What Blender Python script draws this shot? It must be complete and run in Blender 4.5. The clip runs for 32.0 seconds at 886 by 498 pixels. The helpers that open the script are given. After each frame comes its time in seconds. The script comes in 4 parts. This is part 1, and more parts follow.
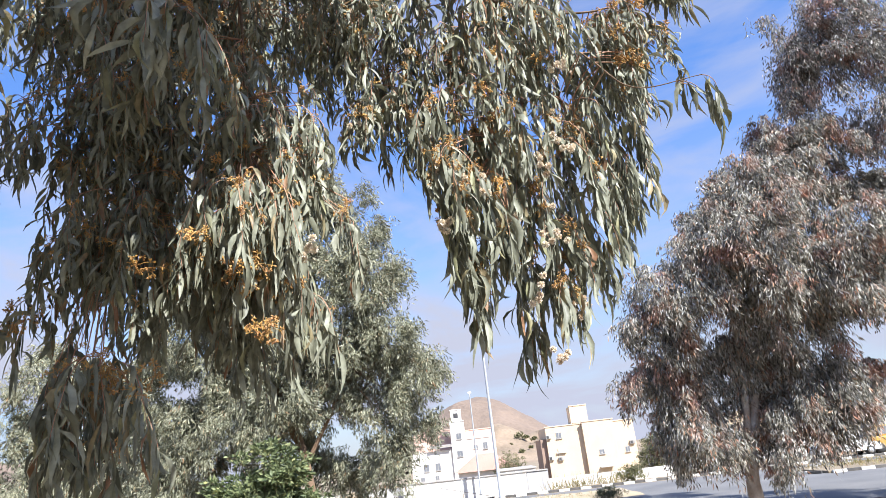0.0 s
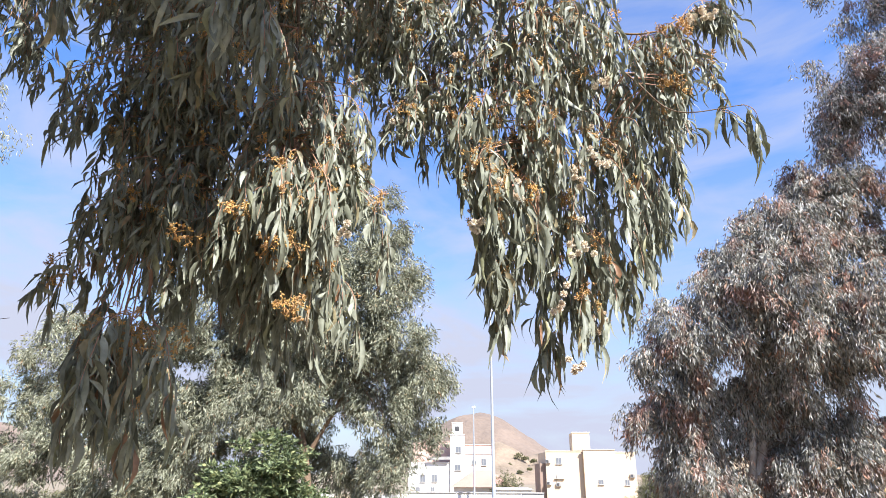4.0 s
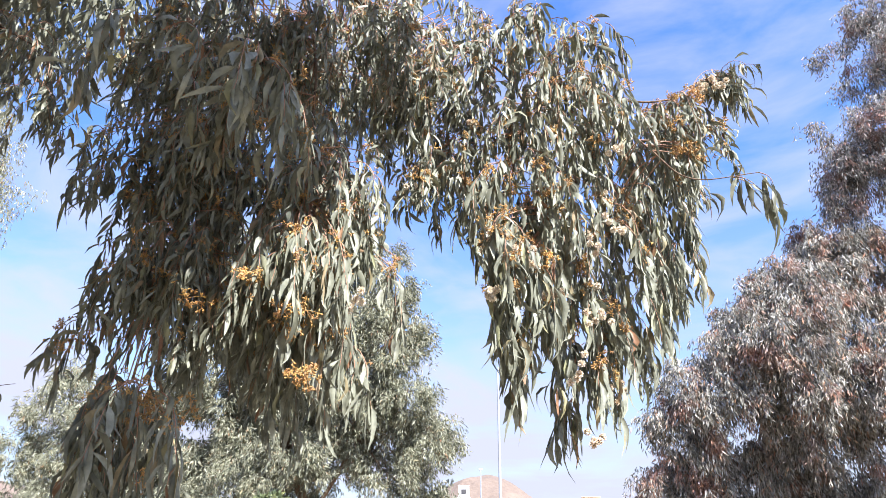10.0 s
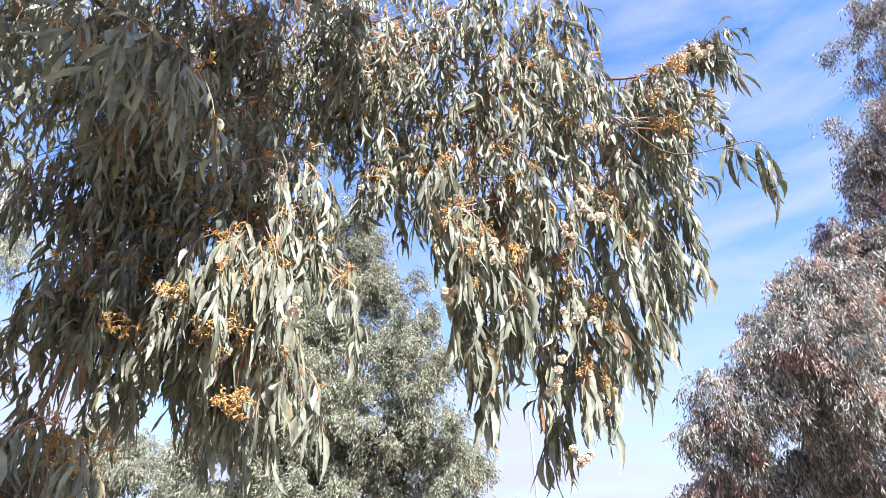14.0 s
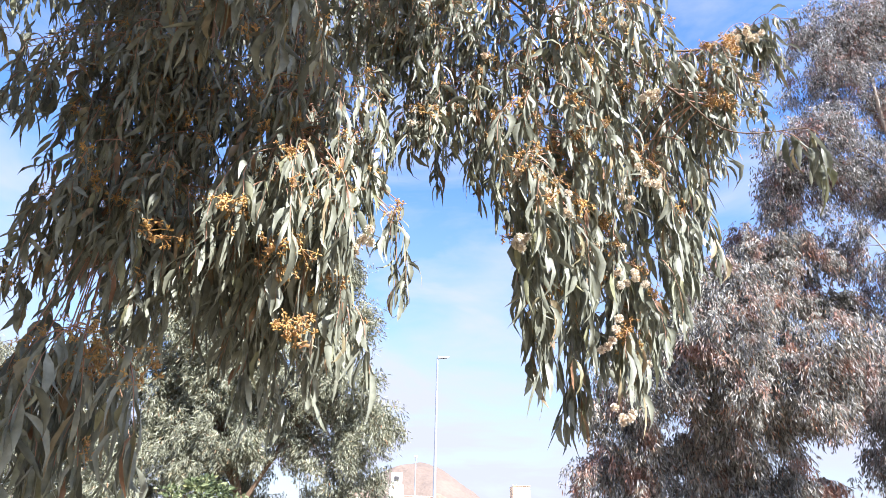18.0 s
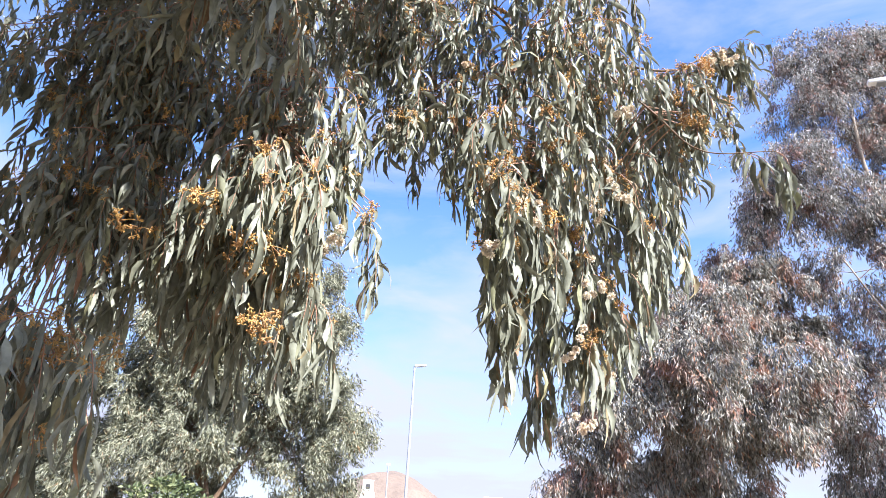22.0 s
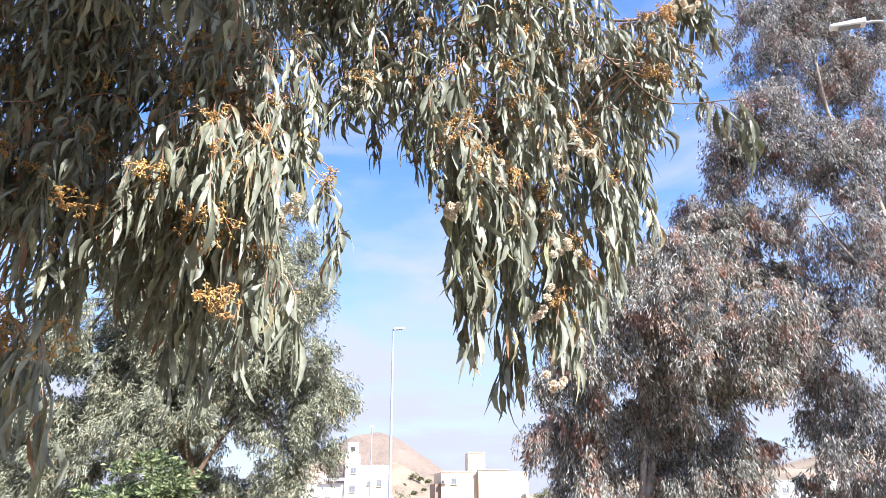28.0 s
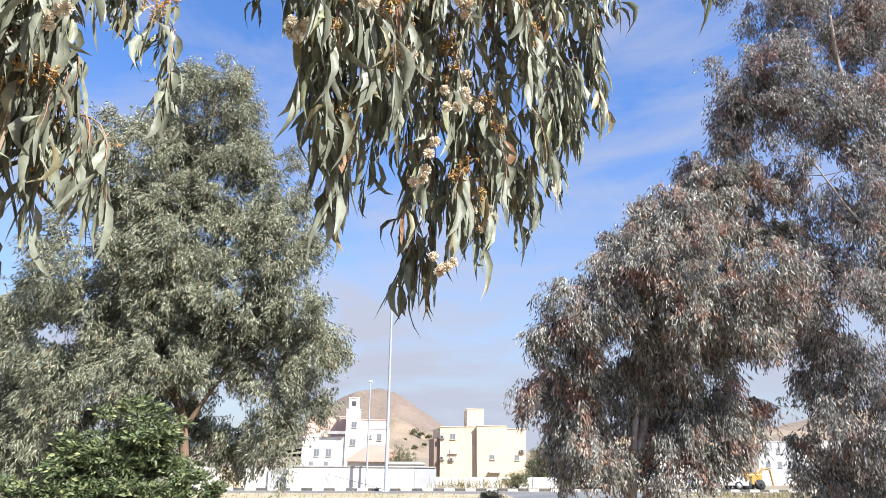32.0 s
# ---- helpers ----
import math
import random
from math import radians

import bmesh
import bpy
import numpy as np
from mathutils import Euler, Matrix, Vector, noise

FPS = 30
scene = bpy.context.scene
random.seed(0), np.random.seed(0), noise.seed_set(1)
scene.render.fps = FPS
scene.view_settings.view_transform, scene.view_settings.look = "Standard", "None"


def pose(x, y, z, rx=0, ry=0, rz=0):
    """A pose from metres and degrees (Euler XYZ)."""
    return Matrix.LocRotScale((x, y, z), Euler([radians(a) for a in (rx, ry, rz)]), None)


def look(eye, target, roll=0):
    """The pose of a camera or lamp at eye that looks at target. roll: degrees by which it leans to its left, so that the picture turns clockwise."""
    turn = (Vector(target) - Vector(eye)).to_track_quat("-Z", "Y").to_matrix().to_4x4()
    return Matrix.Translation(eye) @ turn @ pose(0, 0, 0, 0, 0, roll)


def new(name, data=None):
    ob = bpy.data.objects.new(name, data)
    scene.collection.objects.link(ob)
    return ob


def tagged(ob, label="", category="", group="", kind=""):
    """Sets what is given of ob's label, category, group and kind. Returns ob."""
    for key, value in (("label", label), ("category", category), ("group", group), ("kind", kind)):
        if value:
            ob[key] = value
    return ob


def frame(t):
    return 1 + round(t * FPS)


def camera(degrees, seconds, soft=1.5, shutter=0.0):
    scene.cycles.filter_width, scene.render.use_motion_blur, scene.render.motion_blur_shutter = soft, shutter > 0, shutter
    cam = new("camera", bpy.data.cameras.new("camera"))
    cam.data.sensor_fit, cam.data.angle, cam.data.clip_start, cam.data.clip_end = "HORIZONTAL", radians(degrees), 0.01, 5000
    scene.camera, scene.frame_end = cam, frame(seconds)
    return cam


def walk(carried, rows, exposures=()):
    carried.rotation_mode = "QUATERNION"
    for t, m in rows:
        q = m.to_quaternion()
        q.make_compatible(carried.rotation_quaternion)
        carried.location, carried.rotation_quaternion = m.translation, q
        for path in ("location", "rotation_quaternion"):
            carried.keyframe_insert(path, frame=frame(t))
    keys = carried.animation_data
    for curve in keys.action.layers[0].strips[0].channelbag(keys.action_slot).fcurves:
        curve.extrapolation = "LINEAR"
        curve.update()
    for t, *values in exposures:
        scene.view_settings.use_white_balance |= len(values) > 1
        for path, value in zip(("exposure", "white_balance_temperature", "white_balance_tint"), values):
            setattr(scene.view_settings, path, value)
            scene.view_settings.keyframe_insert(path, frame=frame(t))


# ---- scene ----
cam = camera(69.6, 32.0, soft=0.6)
PATH = [
    (0, (0.268, 0.267, 2.916), (0.213, 2.165, 3.542), -6.5),
    (0.5, (0.269, 0.251, 2.906), (0.285, 2.151, 3.53), -6.2),
    (1, (0.262, 0.245, 2.9), (0.217, 2.136, 3.55), -4.0),
    (1.5, (0.263, 0.249, 2.891), (0.255, 2.15, 3.511), -3.4),
    (2, (0.257, 0.243, 2.885), (0.236, 2.148, 3.494), -2.7),
    (2.5, (0.257, 0.237, 2.884), (0.226, 2.128, 3.533), -2.0),
    (3, (0.256, 0.238, 2.878), (0.209, 2.135, 3.511), -1.8),
    (3.5, (0.247, 0.241, 2.875), (0.151, 2.123, 3.546), -0.2),
    (5.5, (0.243, 0.248, 2.872), (0.065, 2.142, 3.489), -0.5),
    (6, (0.25, 0.23, 2.868), (0.004, 2.099, 3.536), 0.7),
    (6.5, (0.256, 0.227, 2.868), (0.068, 2.117, 3.497), -0.7),
    (7, (0.259, 0.238, 2.861), (0.175, 2.112, 3.556), -0.6),
    (7.5, (0.248, 0.227, 2.866), (0.109, 2.099, 3.557), -0.2),
    (8, (0.246, 0.244, 2.892), (0.2, 2.092, 3.656), -0.8),
    (8.5, (0.248, 0.244, 2.903), (0.226, 2.077, 3.703), 0.1),
    (9, (0.243, 0.274, 2.917), (0.292, 2.114, 3.699), -2.1),
    (9.5, (0.231, 0.269, 2.914), (0.226, 2.105, 3.708), -1.7),
    (10, (0.224, 0.252, 2.907), (0.09, 2.068, 3.733), 0.8),
    (10.5, (0.234, 0.256, 2.909), (0.134, 2.08, 3.722), 0.1),
    (11, (0.227, 0.254, 2.907), (0.141, 2.084, 3.71), 0.1),
    (11.5, (0.227, 0.256, 2.904), (0.177, 2.094, 3.691), -0.1),
    (12, (0.236, 0.261, 2.902), (0.195, 2.099, 3.69), 0.6),
    (12.5, (0.273, 0.307, 2.905), (0.241, 2.143, 3.696), -1.2),
    (13, (0.311, 0.379, 2.917), (0.22, 2.192, 3.755), -2.1),
    (13.5, (0.341, 0.428, 2.933), (0.143, 2.199, 3.841), -1.5),
    (14, (0.372, 0.471, 2.93), (0.173, 2.247, 3.829), -2.1),
    (14.5, (0.365, 0.475, 2.912), (0.11, 2.265, 3.768), -3.0),
    (15, (0.278, 0.509, 2.908), (0.065, 2.306, 3.759), -2.6),
    (15.5, (0.17, 0.505, 2.908), (0.108, 2.313, 3.76), -0.8),
    (17.5, (0.029, 0.52, 2.914), (0.055, 2.349, 3.725), 0.3),
    (18, (0.042, 0.52, 2.908), (0.086, 2.354, 3.705), 1.3),
    (18.5, (0.057, 0.513, 2.899), (0.114, 2.347, 3.696), 1.4),
    (19, (0.063, 0.514, 2.903), (0.138, 2.343, 3.709), 1.4),
    (19.5, (0.067, 0.511, 2.905), (0.148, 2.335, 3.721), 1.3),
    (20, (0.066, 0.515, 2.904), (0.169, 2.34, 3.713), 1.6),
    (20.5, (0.063, 0.504, 2.898), (0.139, 2.327, 3.715), 2.8),
    (21, (0.058, 0.517, 2.898), (0.128, 2.348, 3.699), 2.7),
    (21.5, (0.062, 0.51, 2.896), (0.128, 2.323, 3.738), 3.7),
    (22, (0.07, 0.509, 2.893), (0.167, 2.329, 3.717), 3.2),
    (22.5, (0.065, 0.509, 2.89), (0.153, 2.326, 3.722), 4.0),
    (23, (0.067, 0.505, 2.896), (0.189, 2.316, 3.735), 3.4),
    (23.5, (0.069, 0.518, 2.901), (0.237, 2.34, 3.708), 3.1),
    (24, (0.068, 0.513, 2.897), (0.214, 2.334, 3.713), 2.7),
    (24.5, (0.066, 0.494, 2.922), (0.171, 2.314, 3.745), 1.2),
    (25, (0.093, 0.525, 2.937), (0.384, 2.347, 3.709), -2.1),
    (25.5, (0.095, 0.531, 2.924), (0.369, 2.36, 3.686), -0.8),
    (27.5, (0.089, 0.535, 2.915), (0.308, 2.384, 3.644), 0.1),
    (28, (0.096, 0.533, 2.909), (0.28, 2.392, 3.625), -0.4),
    (28.5, (0.085, 0.541, 2.896), (0.246, 2.405, 3.603), 1.4),
    (29, (0.086, 0.535, 2.888), (0.293, 2.381, 3.629), 1.6),
    (29.5, (0.094, 0.559, 2.89), (0.367, 2.413, 3.586), -0.8),
    (30, (0.107, 0.597, 2.877), (0.444, 2.463, 3.512), -1.2),
    (30.5, (0.183, 0.623, 2.857), (0.572, 2.495, 3.443), -1.6),
    (31, (0.308, 0.668, 2.839), (0.542, 2.562, 3.438), 0.4),
    (31.5, (0.394, 0.711, 2.826), (0.585, 2.611, 3.418), 0.6),
    (32, (0.395, 0.857, 2.822), (0.571, 2.757, 3.419), 0.6),
]
walk(cam, [(t, look(eye, target, roll)) for t, eye, target, roll in PATH],
     [(0.0, 1.34, 6300, 10), (3.0, 1.42, 6280, 10), (6.0, 1.51, 6250, 11), (8.0, 1.63, 6250, 12), (13.0, 1.77, 6150, 13), (19.0, 1.80, 6120, 13), (25.0, 1.79, 6150, 12), (28.0, 1.71, 6150, 11), (30.0, 1.51, 6250, 10), (31.0, 1.28, 6330, 9), (32.0, 1.25, 6350, 8)])

# ---- light ----
SUN_TO = Vector((0.45, -0.55, 0.72)).normalized()
sun_data = bpy.data.lights.new("sun", "SUN")
sun_data.energy, sun_data.angle, sun_data.color = 5.0, radians(0.53), (1.0, 0.975, 0.94)
sun = new("sun", sun_data)
sun.matrix_world = SUN_TO.to_track_quat("Z", "Y").to_matrix().to_4x4()

world = bpy.data.worlds.new("world")
scene.world = world
world.use_nodes = True
wt = world.node_tree
sky = wt.nodes.new("ShaderNodeTexSky")
sky.sky_type, sky.sun_disc = "NISHITA", False
sky.sun_elevation = math.asin(SUN_TO.z)
sky.sun_rotation = math.atan2(SUN_TO.x, SUN_TO.y)
sky.air_density, sky.dust_density, sky.ozone_density, sky.altitude = 1.6, 0.6, 4.0, 300
coords = wt.nodes.new("ShaderNodeTexCoord")
stretch = wt.nodes.new("ShaderNodeMapping")
stretch.inputs["Scale"].default_value = (1.6, 1.6, 4.5)
stretch.inputs["Rotation"].default_value = (0.25, 0.3, 0.4)
cloud = wt.nodes.new("ShaderNodeTexNoise")
cloud.inputs["Scale"].default_value, cloud.inputs["Detail"].default_value = 2.4, 8.0
cloud.inputs["Roughness"].default_value, cloud.inputs["Distortion"].default_value = 0.55, 0.4
ramp = wt.nodes.new("ShaderNodeValToRGB")
ramp.color_ramp.elements[0].position, ramp.color_ramp.elements[0].color = 0.40, (0, 0, 0, 1)
ramp.color_ramp.elements[1].position, ramp.color_ramp.elements[1].color = 0.72, (0.72, 0.72, 0.72, 1)
split = wt.nodes.new("ShaderNodeSeparateXYZ")
low = wt.nodes.new("ShaderNodeMapRange")
low.inputs["From Min"].default_value, low.inputs["From Max"].default_value = 0.5, 0.0
low.inputs["To Min"].default_value, low.inputs["To Max"].default_value = 0.0, 0.70
total = wt.nodes.new("ShaderNodeMath")
total.operation, total.use_clamp = "ADD", True
veil = wt.nodes.new("ShaderNodeMix")
veil.data_type = "RGBA"
veil.inputs[7].default_value = (4.3, 4.48, 5.45, 1)
tint = wt.nodes.new("ShaderNodeVectorMath")
tint.operation = "MULTIPLY"
tint.inputs[1].default_value = (0.88, 1.13, 1.66)
WORLD = wt.nodes["Background"]
WORLD.inputs["Strength"].default_value = 0.058
for a, b in ((coords.outputs["Generated"], stretch.inputs["Vector"]), (stretch.outputs["Vector"], cloud.inputs["Vector"]),
             (cloud.outputs["Fac"], ramp.inputs["Fac"]), (coords.outputs["Generated"], split.inputs["Vector"]),
             (split.outputs["Z"], low.inputs["Value"]), (low.outputs["Result"], total.inputs[0]),
             (ramp.outputs["Color"], total.inputs[1]), (total.outputs["Value"], veil.inputs[0]),
             (sky.outputs["Color"], tint.inputs[0]), (tint.outputs["Vector"], veil.inputs[6]), (veil.outputs[2], WORLD.inputs["Color"])):
    wt.links.new(a, b)


# ---- materials ----
def mat(name, colour, other, scale=4.0, fine=60.0, rough=0.8, bump=0.3, depth=0.01, metal=0.0, mix=(0.35, 0.7), vary=0.0, spec=0.5):
    """A surface with two scales of variation between two colours, and a fine relief."""
    m = bpy.data.materials.new(name)
    m.use_nodes = True
    t = m.node_tree
    p = t.nodes["Principled BSDF"]
    pos = t.nodes.new("ShaderNodeTexCoord")
    big, small = t.nodes.new("ShaderNodeTexNoise"), t.nodes.new("ShaderNodeTexNoise")
    big.inputs["Scale"].default_value, big.inputs["Detail"].default_value = scale, 8
    small.inputs["Scale"].default_value, small.inputs["Detail"].default_value = fine, 4
    t.links.new(pos.outputs["Object"], big.inputs["Vector"])
    t.links.new(pos.outputs["Object"], small.inputs["Vector"])
    r = t.nodes.new("ShaderNodeMapRange")
    r.inputs["From Min"].default_value, r.inputs["From Max"].default_value = mix
    t.links.new(big.outputs["Fac"], r.inputs["Value"])
    c = t.nodes.new("ShaderNodeMix")
    c.data_type = "RGBA"
    c.inputs[6].default_value, c.inputs[7].default_value = (*colour, 1), (*other, 1)
    t.links.new(r.outputs["Result"], c.inputs[0])
    grain = t.nodes.new("ShaderNodeMapRange")
    grain.inputs["To Min"].default_value, grain.inputs["To Max"].default_value = 0.72, 1.25
    t.links.new(small.outputs["Fac"], grain.inputs["Value"])
    g = t.nodes.new("ShaderNodeVectorMath")
    g.operation = "SCALE"
    t.links.new(c.outputs[2], g.inputs[0])
    t.links.new(grain.outputs["Result"], g.inputs["Scale"])
    last = g.outputs["Vector"]
    if vary:
        info = t.nodes.new("ShaderNodeObjectInfo")
        span = t.nodes.new("ShaderNodeMapRange")
        span.inputs["To Min"].default_value, span.inputs["To Max"].default_value = 1 - vary, 1 + vary
        v = t.nodes.new("ShaderNodeVectorMath")
        v.operation = "SCALE"
        t.links.new(info.outputs["Random"], span.inputs["Value"])
        t.links.new(last, v.inputs[0])
        t.links.new(span.outputs["Result"], v.inputs["Scale"])
        last = v.outputs["Vector"]
    t.links.new(last, p.inputs["Base Color"])
    p.inputs["Roughness"].default_value, p.inputs["Metallic"].default_value = rough, metal
    p.inputs["Specular IOR Level"].default_value = spec
    b = t.nodes.new("ShaderNodeBump")
    b.inputs["Strength"].default_value, b.inputs["Distance"].default_value = bump, depth
    t.links.new(small.outputs["Fac"], b.inputs["Height"])
    t.links.new(b.outputs["Normal"], p.inputs["Normal"])
    return m


def leaf_mat(name, colours, rough=0.5, through_leaf=0.11, single=False, spots=True, flush=None):
    """Leaves that differ one from the next: thin, waxy, a little light passes through them."""
    m = bpy.data.materials.new(name)
    m.use_nodes = True
    t = m.node_tree
    p, out = t.nodes["Principled BSDF"], t.nodes["Material Output"]
    if single:
        pick = t.nodes.new("ShaderNodeObjectInfo").outputs["Random"]
    else:
        pick = t.nodes.new("ShaderNodeNewGeometry").outputs["Random Per Island"]
    r = t.nodes.new("ShaderNodeValToRGB")
    while len(r.color_ramp.elements) < len(colours):
        r.color_ramp.elements.new(0.5)
    for e, (at, c) in zip(r.color_ramp.elements, colours):
        e.position, e.color = at, (*c, 1)
    t.links.new(pick, r.inputs["Fac"])
    pos = t.nodes.new("ShaderNodeTexCoord")
    tone = r.outputs["Color"]
    if flush:
        patch = t.nodes.new("ShaderNodeTexNoise")
        patch.inputs["Scale"].default_value, patch.inputs["Detail"].default_value = 1.1, 3
        where = t.nodes.new("ShaderNodeMapRange")
        where.inputs["From Min"].default_value, where.inputs["From Max"].default_value = 0.53, 0.68
        where.inputs["To Max"].default_value = 0.6
        young = t.nodes.new("ShaderNodeMix")
        young.data_type = "RGBA"
        young.inputs[7].default_value = (*flush, 1)
        t.links.new(pos.outputs["Object"], patch.inputs["Vector"])
        t.links.new(patch.outputs["Fac"], where.inputs["Value"])
        t.links.new(where.outputs["Result"], young.inputs[0])
        t.links.new(tone, young.inputs[6])
        tone = young.outputs[2]
    n = t.nodes.new("ShaderNodeTexNoise")
    n.inputs["Scale"].default_value, n.inputs["Detail"].default_value = (45.0 if spots else 1.5), 5
    t.links.new(pos.outputs["Object"], n.inputs["Vector"])
    s = t.nodes.new("ShaderNodeMapRange")
    s.inputs["From Min"].default_value, s.inputs["From Max"].default_value = 0.3, 0.7
    s.inputs["To Min"].default_value, s.inputs["To Max"].default_value = 0.66, 1.26
    t.links.new(n.outputs["Fac"], s.inputs["Value"])
    v = t.nodes.new("ShaderNodeVectorMath")
    v.operation = "SCALE"
    t.links.new(tone, v.inputs[0])
    t.links.new(s.outputs["Result"], v.inputs["Scale"])
    t.links.new(v.outputs["Vector"], p.inputs["Base Color"])
    p.inputs["Roughness"].default_value = rough
    p.inputs["Specular IOR Level"].default_value = 0.25
    thin = t.nodes.new("ShaderNodeBsdfTranslucent")
    t.links.new(v.outputs["Vector"], thin.inputs["Color"])
    both = t.nodes.new("ShaderNodeMixShader")
    both.inputs[0].default_value = through_leaf
    t.links.new(p.outputs["BSDF"], both.inputs[1])
    t.links.new(thin.outputs["BSDF"], both.inputs[2])
    t.links.new(both.outputs["Shader"], out.inputs["Surface"])
    return m


GUM = [(0, (0.133, 0.135, 0.096)), (0.3, (0.208, 0.215, 0.158)), (0.6, (0.254, 0.262, 0.198)), (0.84, (0.315, 0.323, 0.250)), (0.92, (0.251, 0.253, 0.139)), (0.97, (0.298, 0.238, 0.139)), (1, (0.267, 0.144, 0.081))]
M_LEAF = leaf_mat("gum_leaf", GUM, 0.46, 0.16)
M_LEAF_ONE = leaf_mat("gum_leaf_single", GUM, 0.46, 0.16, single=True)
M_OLIVE = leaf_mat("olive_gum_leaf", [(0, (0.112, 0.116, 0.072)), (0.35, (0.217, 0.221, 0.149)), (0.7, (0.329, 0.330, 0.233)), (0.93, (0.435, 0.433, 0.321)), (0.97, (0.345, 0.302, 0.175)), (1, (0.290, 0.163, 0.092))], 0.55, 0.28, spots=False)
M_GREY = leaf_mat("grey_gum_leaf", [(0, (0.083, 0.079, 0.065)), (0.35, (0.230, 0.220, 0.182)), (0.7, (0.433, 0.412, 0.348)), (0.9, (0.500, 0.500, 0.495)), (0.96, (0.475, 0.340, 0.226)), (1, (0.447, 0.213, 0.128))], 0.55, 0.27, spots=False, flush=(0.44, 0.18, 0.11))
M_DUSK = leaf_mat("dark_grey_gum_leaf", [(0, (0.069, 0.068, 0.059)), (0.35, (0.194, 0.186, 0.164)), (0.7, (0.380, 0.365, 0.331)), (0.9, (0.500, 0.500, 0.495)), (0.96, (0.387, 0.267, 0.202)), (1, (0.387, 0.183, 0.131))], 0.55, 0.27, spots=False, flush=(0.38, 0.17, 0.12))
M_BUSH = leaf_mat("bush_leaf", [(0, (0.061, 0.082, 0.038)), (0.5, (0.138, 0.168, 0.079)), (0.85, (0.224, 0.254, 0.122)), (1, (0.347, 0.347, 0.154))], 0.45, 0.25, spots=False)
M_DRY = leaf_mat("dry_grass", [(0.0, (0.25, 0.19, 0.09)), (0.5, (0.36, 0.29, 0.15)), (1.0, (0.18, 0.19, 0.08))], 0.8, 0.2, spots=False)
M_SHRUB = leaf_mat("desert_shrub_leaf", [(0.0, (0.10, 0.105, 0.055)), (0.5, (0.165, 0.165, 0.085)), (1.0, (0.26, 0.235, 0.12))], 0.7, 0.2, spots=False)
M_BUD = mat("yellow_bud", (0.52, 0.32, 0.09), (0.36, 0.18, 0.08), 40, 300, 0.5, 0.1, 0.001, vary=0.25)
M_STAMEN = mat("cream_stamen", (0.82, 0.77, 0.64), (0.74, 0.58, 0.44), 60, 300, 0.8, 0.1, 0.001)
M_TWIG = mat("reddish_twig", (0.36, 0.17, 0.11), (0.40, 0.26, 0.16), 30, 220, 0.6, 0.3, 0.001)
M_BARK = mat("smooth_gum_bark", (0.46, 0.40, 0.33), (0.22, 0.16, 0.11), 2.2, 25, 0.85, 0.6, 0.02)
M_BARK_DARK = mat("brown_bark", (0.20, 0.13, 0.08), (0.11, 0.075, 0.05), 2.5, 30, 0.9, 0.8, 0.02)
M_EARTH = mat("dry_earth", (0.26, 0.205, 0.14), (0.18, 0.145, 0.095), 0.25, 6, 0.95, 0.6, 0.03)
M_SAND = mat("tan_sand", (0.40, 0.32, 0.22), (0.30, 0.25, 0.15), 0.5, 12, 0.95, 0.5, 0.02)
# brown that puts the shade on the cream house's side into the colour
M_SHADE_BROWN = mat("shade_brown", (0.30, 0.21, 0.16), (0.25, 0.18, 0.13), 0.6, 15, 0.9, 0.3, 0.01)
M_ASPHALT = mat("worn_asphalt", (0.16, 0.155, 0.15), (0.11, 0.11, 0.11), 0.3, 30, 0.85, 0.4, 0.01)
M_KERB_W = mat("white_kerb_paint", (0.72, 0.70, 0.66), (0.55, 0.52, 0.47), 3, 40, 0.8, 0.3, 0.005, vary=0.1)
M_KERB_B = mat("black_kerb_paint", (0.05, 0.05, 0.05), (0.11, 0.10, 0.09), 3, 40, 0.8, 0.3, 0.005, vary=0.2)
M_WHITE = mat("white_render", (0.74, 0.71, 0.66), (0.64, 0.60, 0.55), 0.8, 20, 0.85, 0.3, 0.01)
M_CREAM = mat("cream_render", (0.60, 0.47, 0.33), (0.55, 0.43, 0.30), 0.5, 15, 0.85, 0.3, 0.01)
M_PINK = mat("pink_render", (0.62, 0.42, 0.34), (0.54, 0.37, 0.29), 0.5, 15, 0.85, 0.3, 0.01)
M_BLUSH = mat("pale_pink_render", (0.66, 0.53, 0.46), (0.60, 0.50, 0.44), 0.4, 15, 0.85, 0.3, 0.01)
M_ROOF = mat("pink_roof_sheet", (0.40, 0.23, 0.18), (0.34, 0.20, 0.15), 0.5, 12, 0.8, 0.3, 0.02)
M_GREYWALL = mat("grey_block_wall", (0.42, 0.42, 0.42), (0.34, 0.33, 0.33), 0.8, 15, 0.9, 0.4, 0.01)
M_TRIM = mat("grey_concrete", (0.40, 0.38, 0.35), (0.28, 0.26, 0.24), 1, 20, 0.9, 0.3, 0.01)
M_DARK = mat("dark_opening", (0.05, 0.05, 0.055), (0.08, 0.075, 0.07), 2, 20, 0.4, 0.1, 0.005)
M_STEEL = mat("galvanised_steel", (0.55, 0.56, 0.57), (0.44, 0.45, 0.46), 1.5, 60, 0.45, 0.1, 0.003, metal=0.6)
M_LAMP = mat("white_lamp_housing", (0.70, 0.70, 0.69), (0.58, 0.58, 0.57), 6, 60, 0.45, 0.1, 0.002)
M_GLASS = mat("window_glass", (0.16, 0.17, 0.185), (0.20, 0.205, 0.215), 2, 30, 0.08, 0.0, 0.001)
M_CARW = mat("white_car_paint", (0.72, 0.72, 0.70), (0.66, 0.65, 0.63), 1, 50, 0.25, 0.0, 0.001)
M_RUBBER = mat("tyre_rubber", (0.025, 0.025, 0.025), (0.04, 0.04, 0.04), 5, 80, 0.85, 0.2, 0.003)
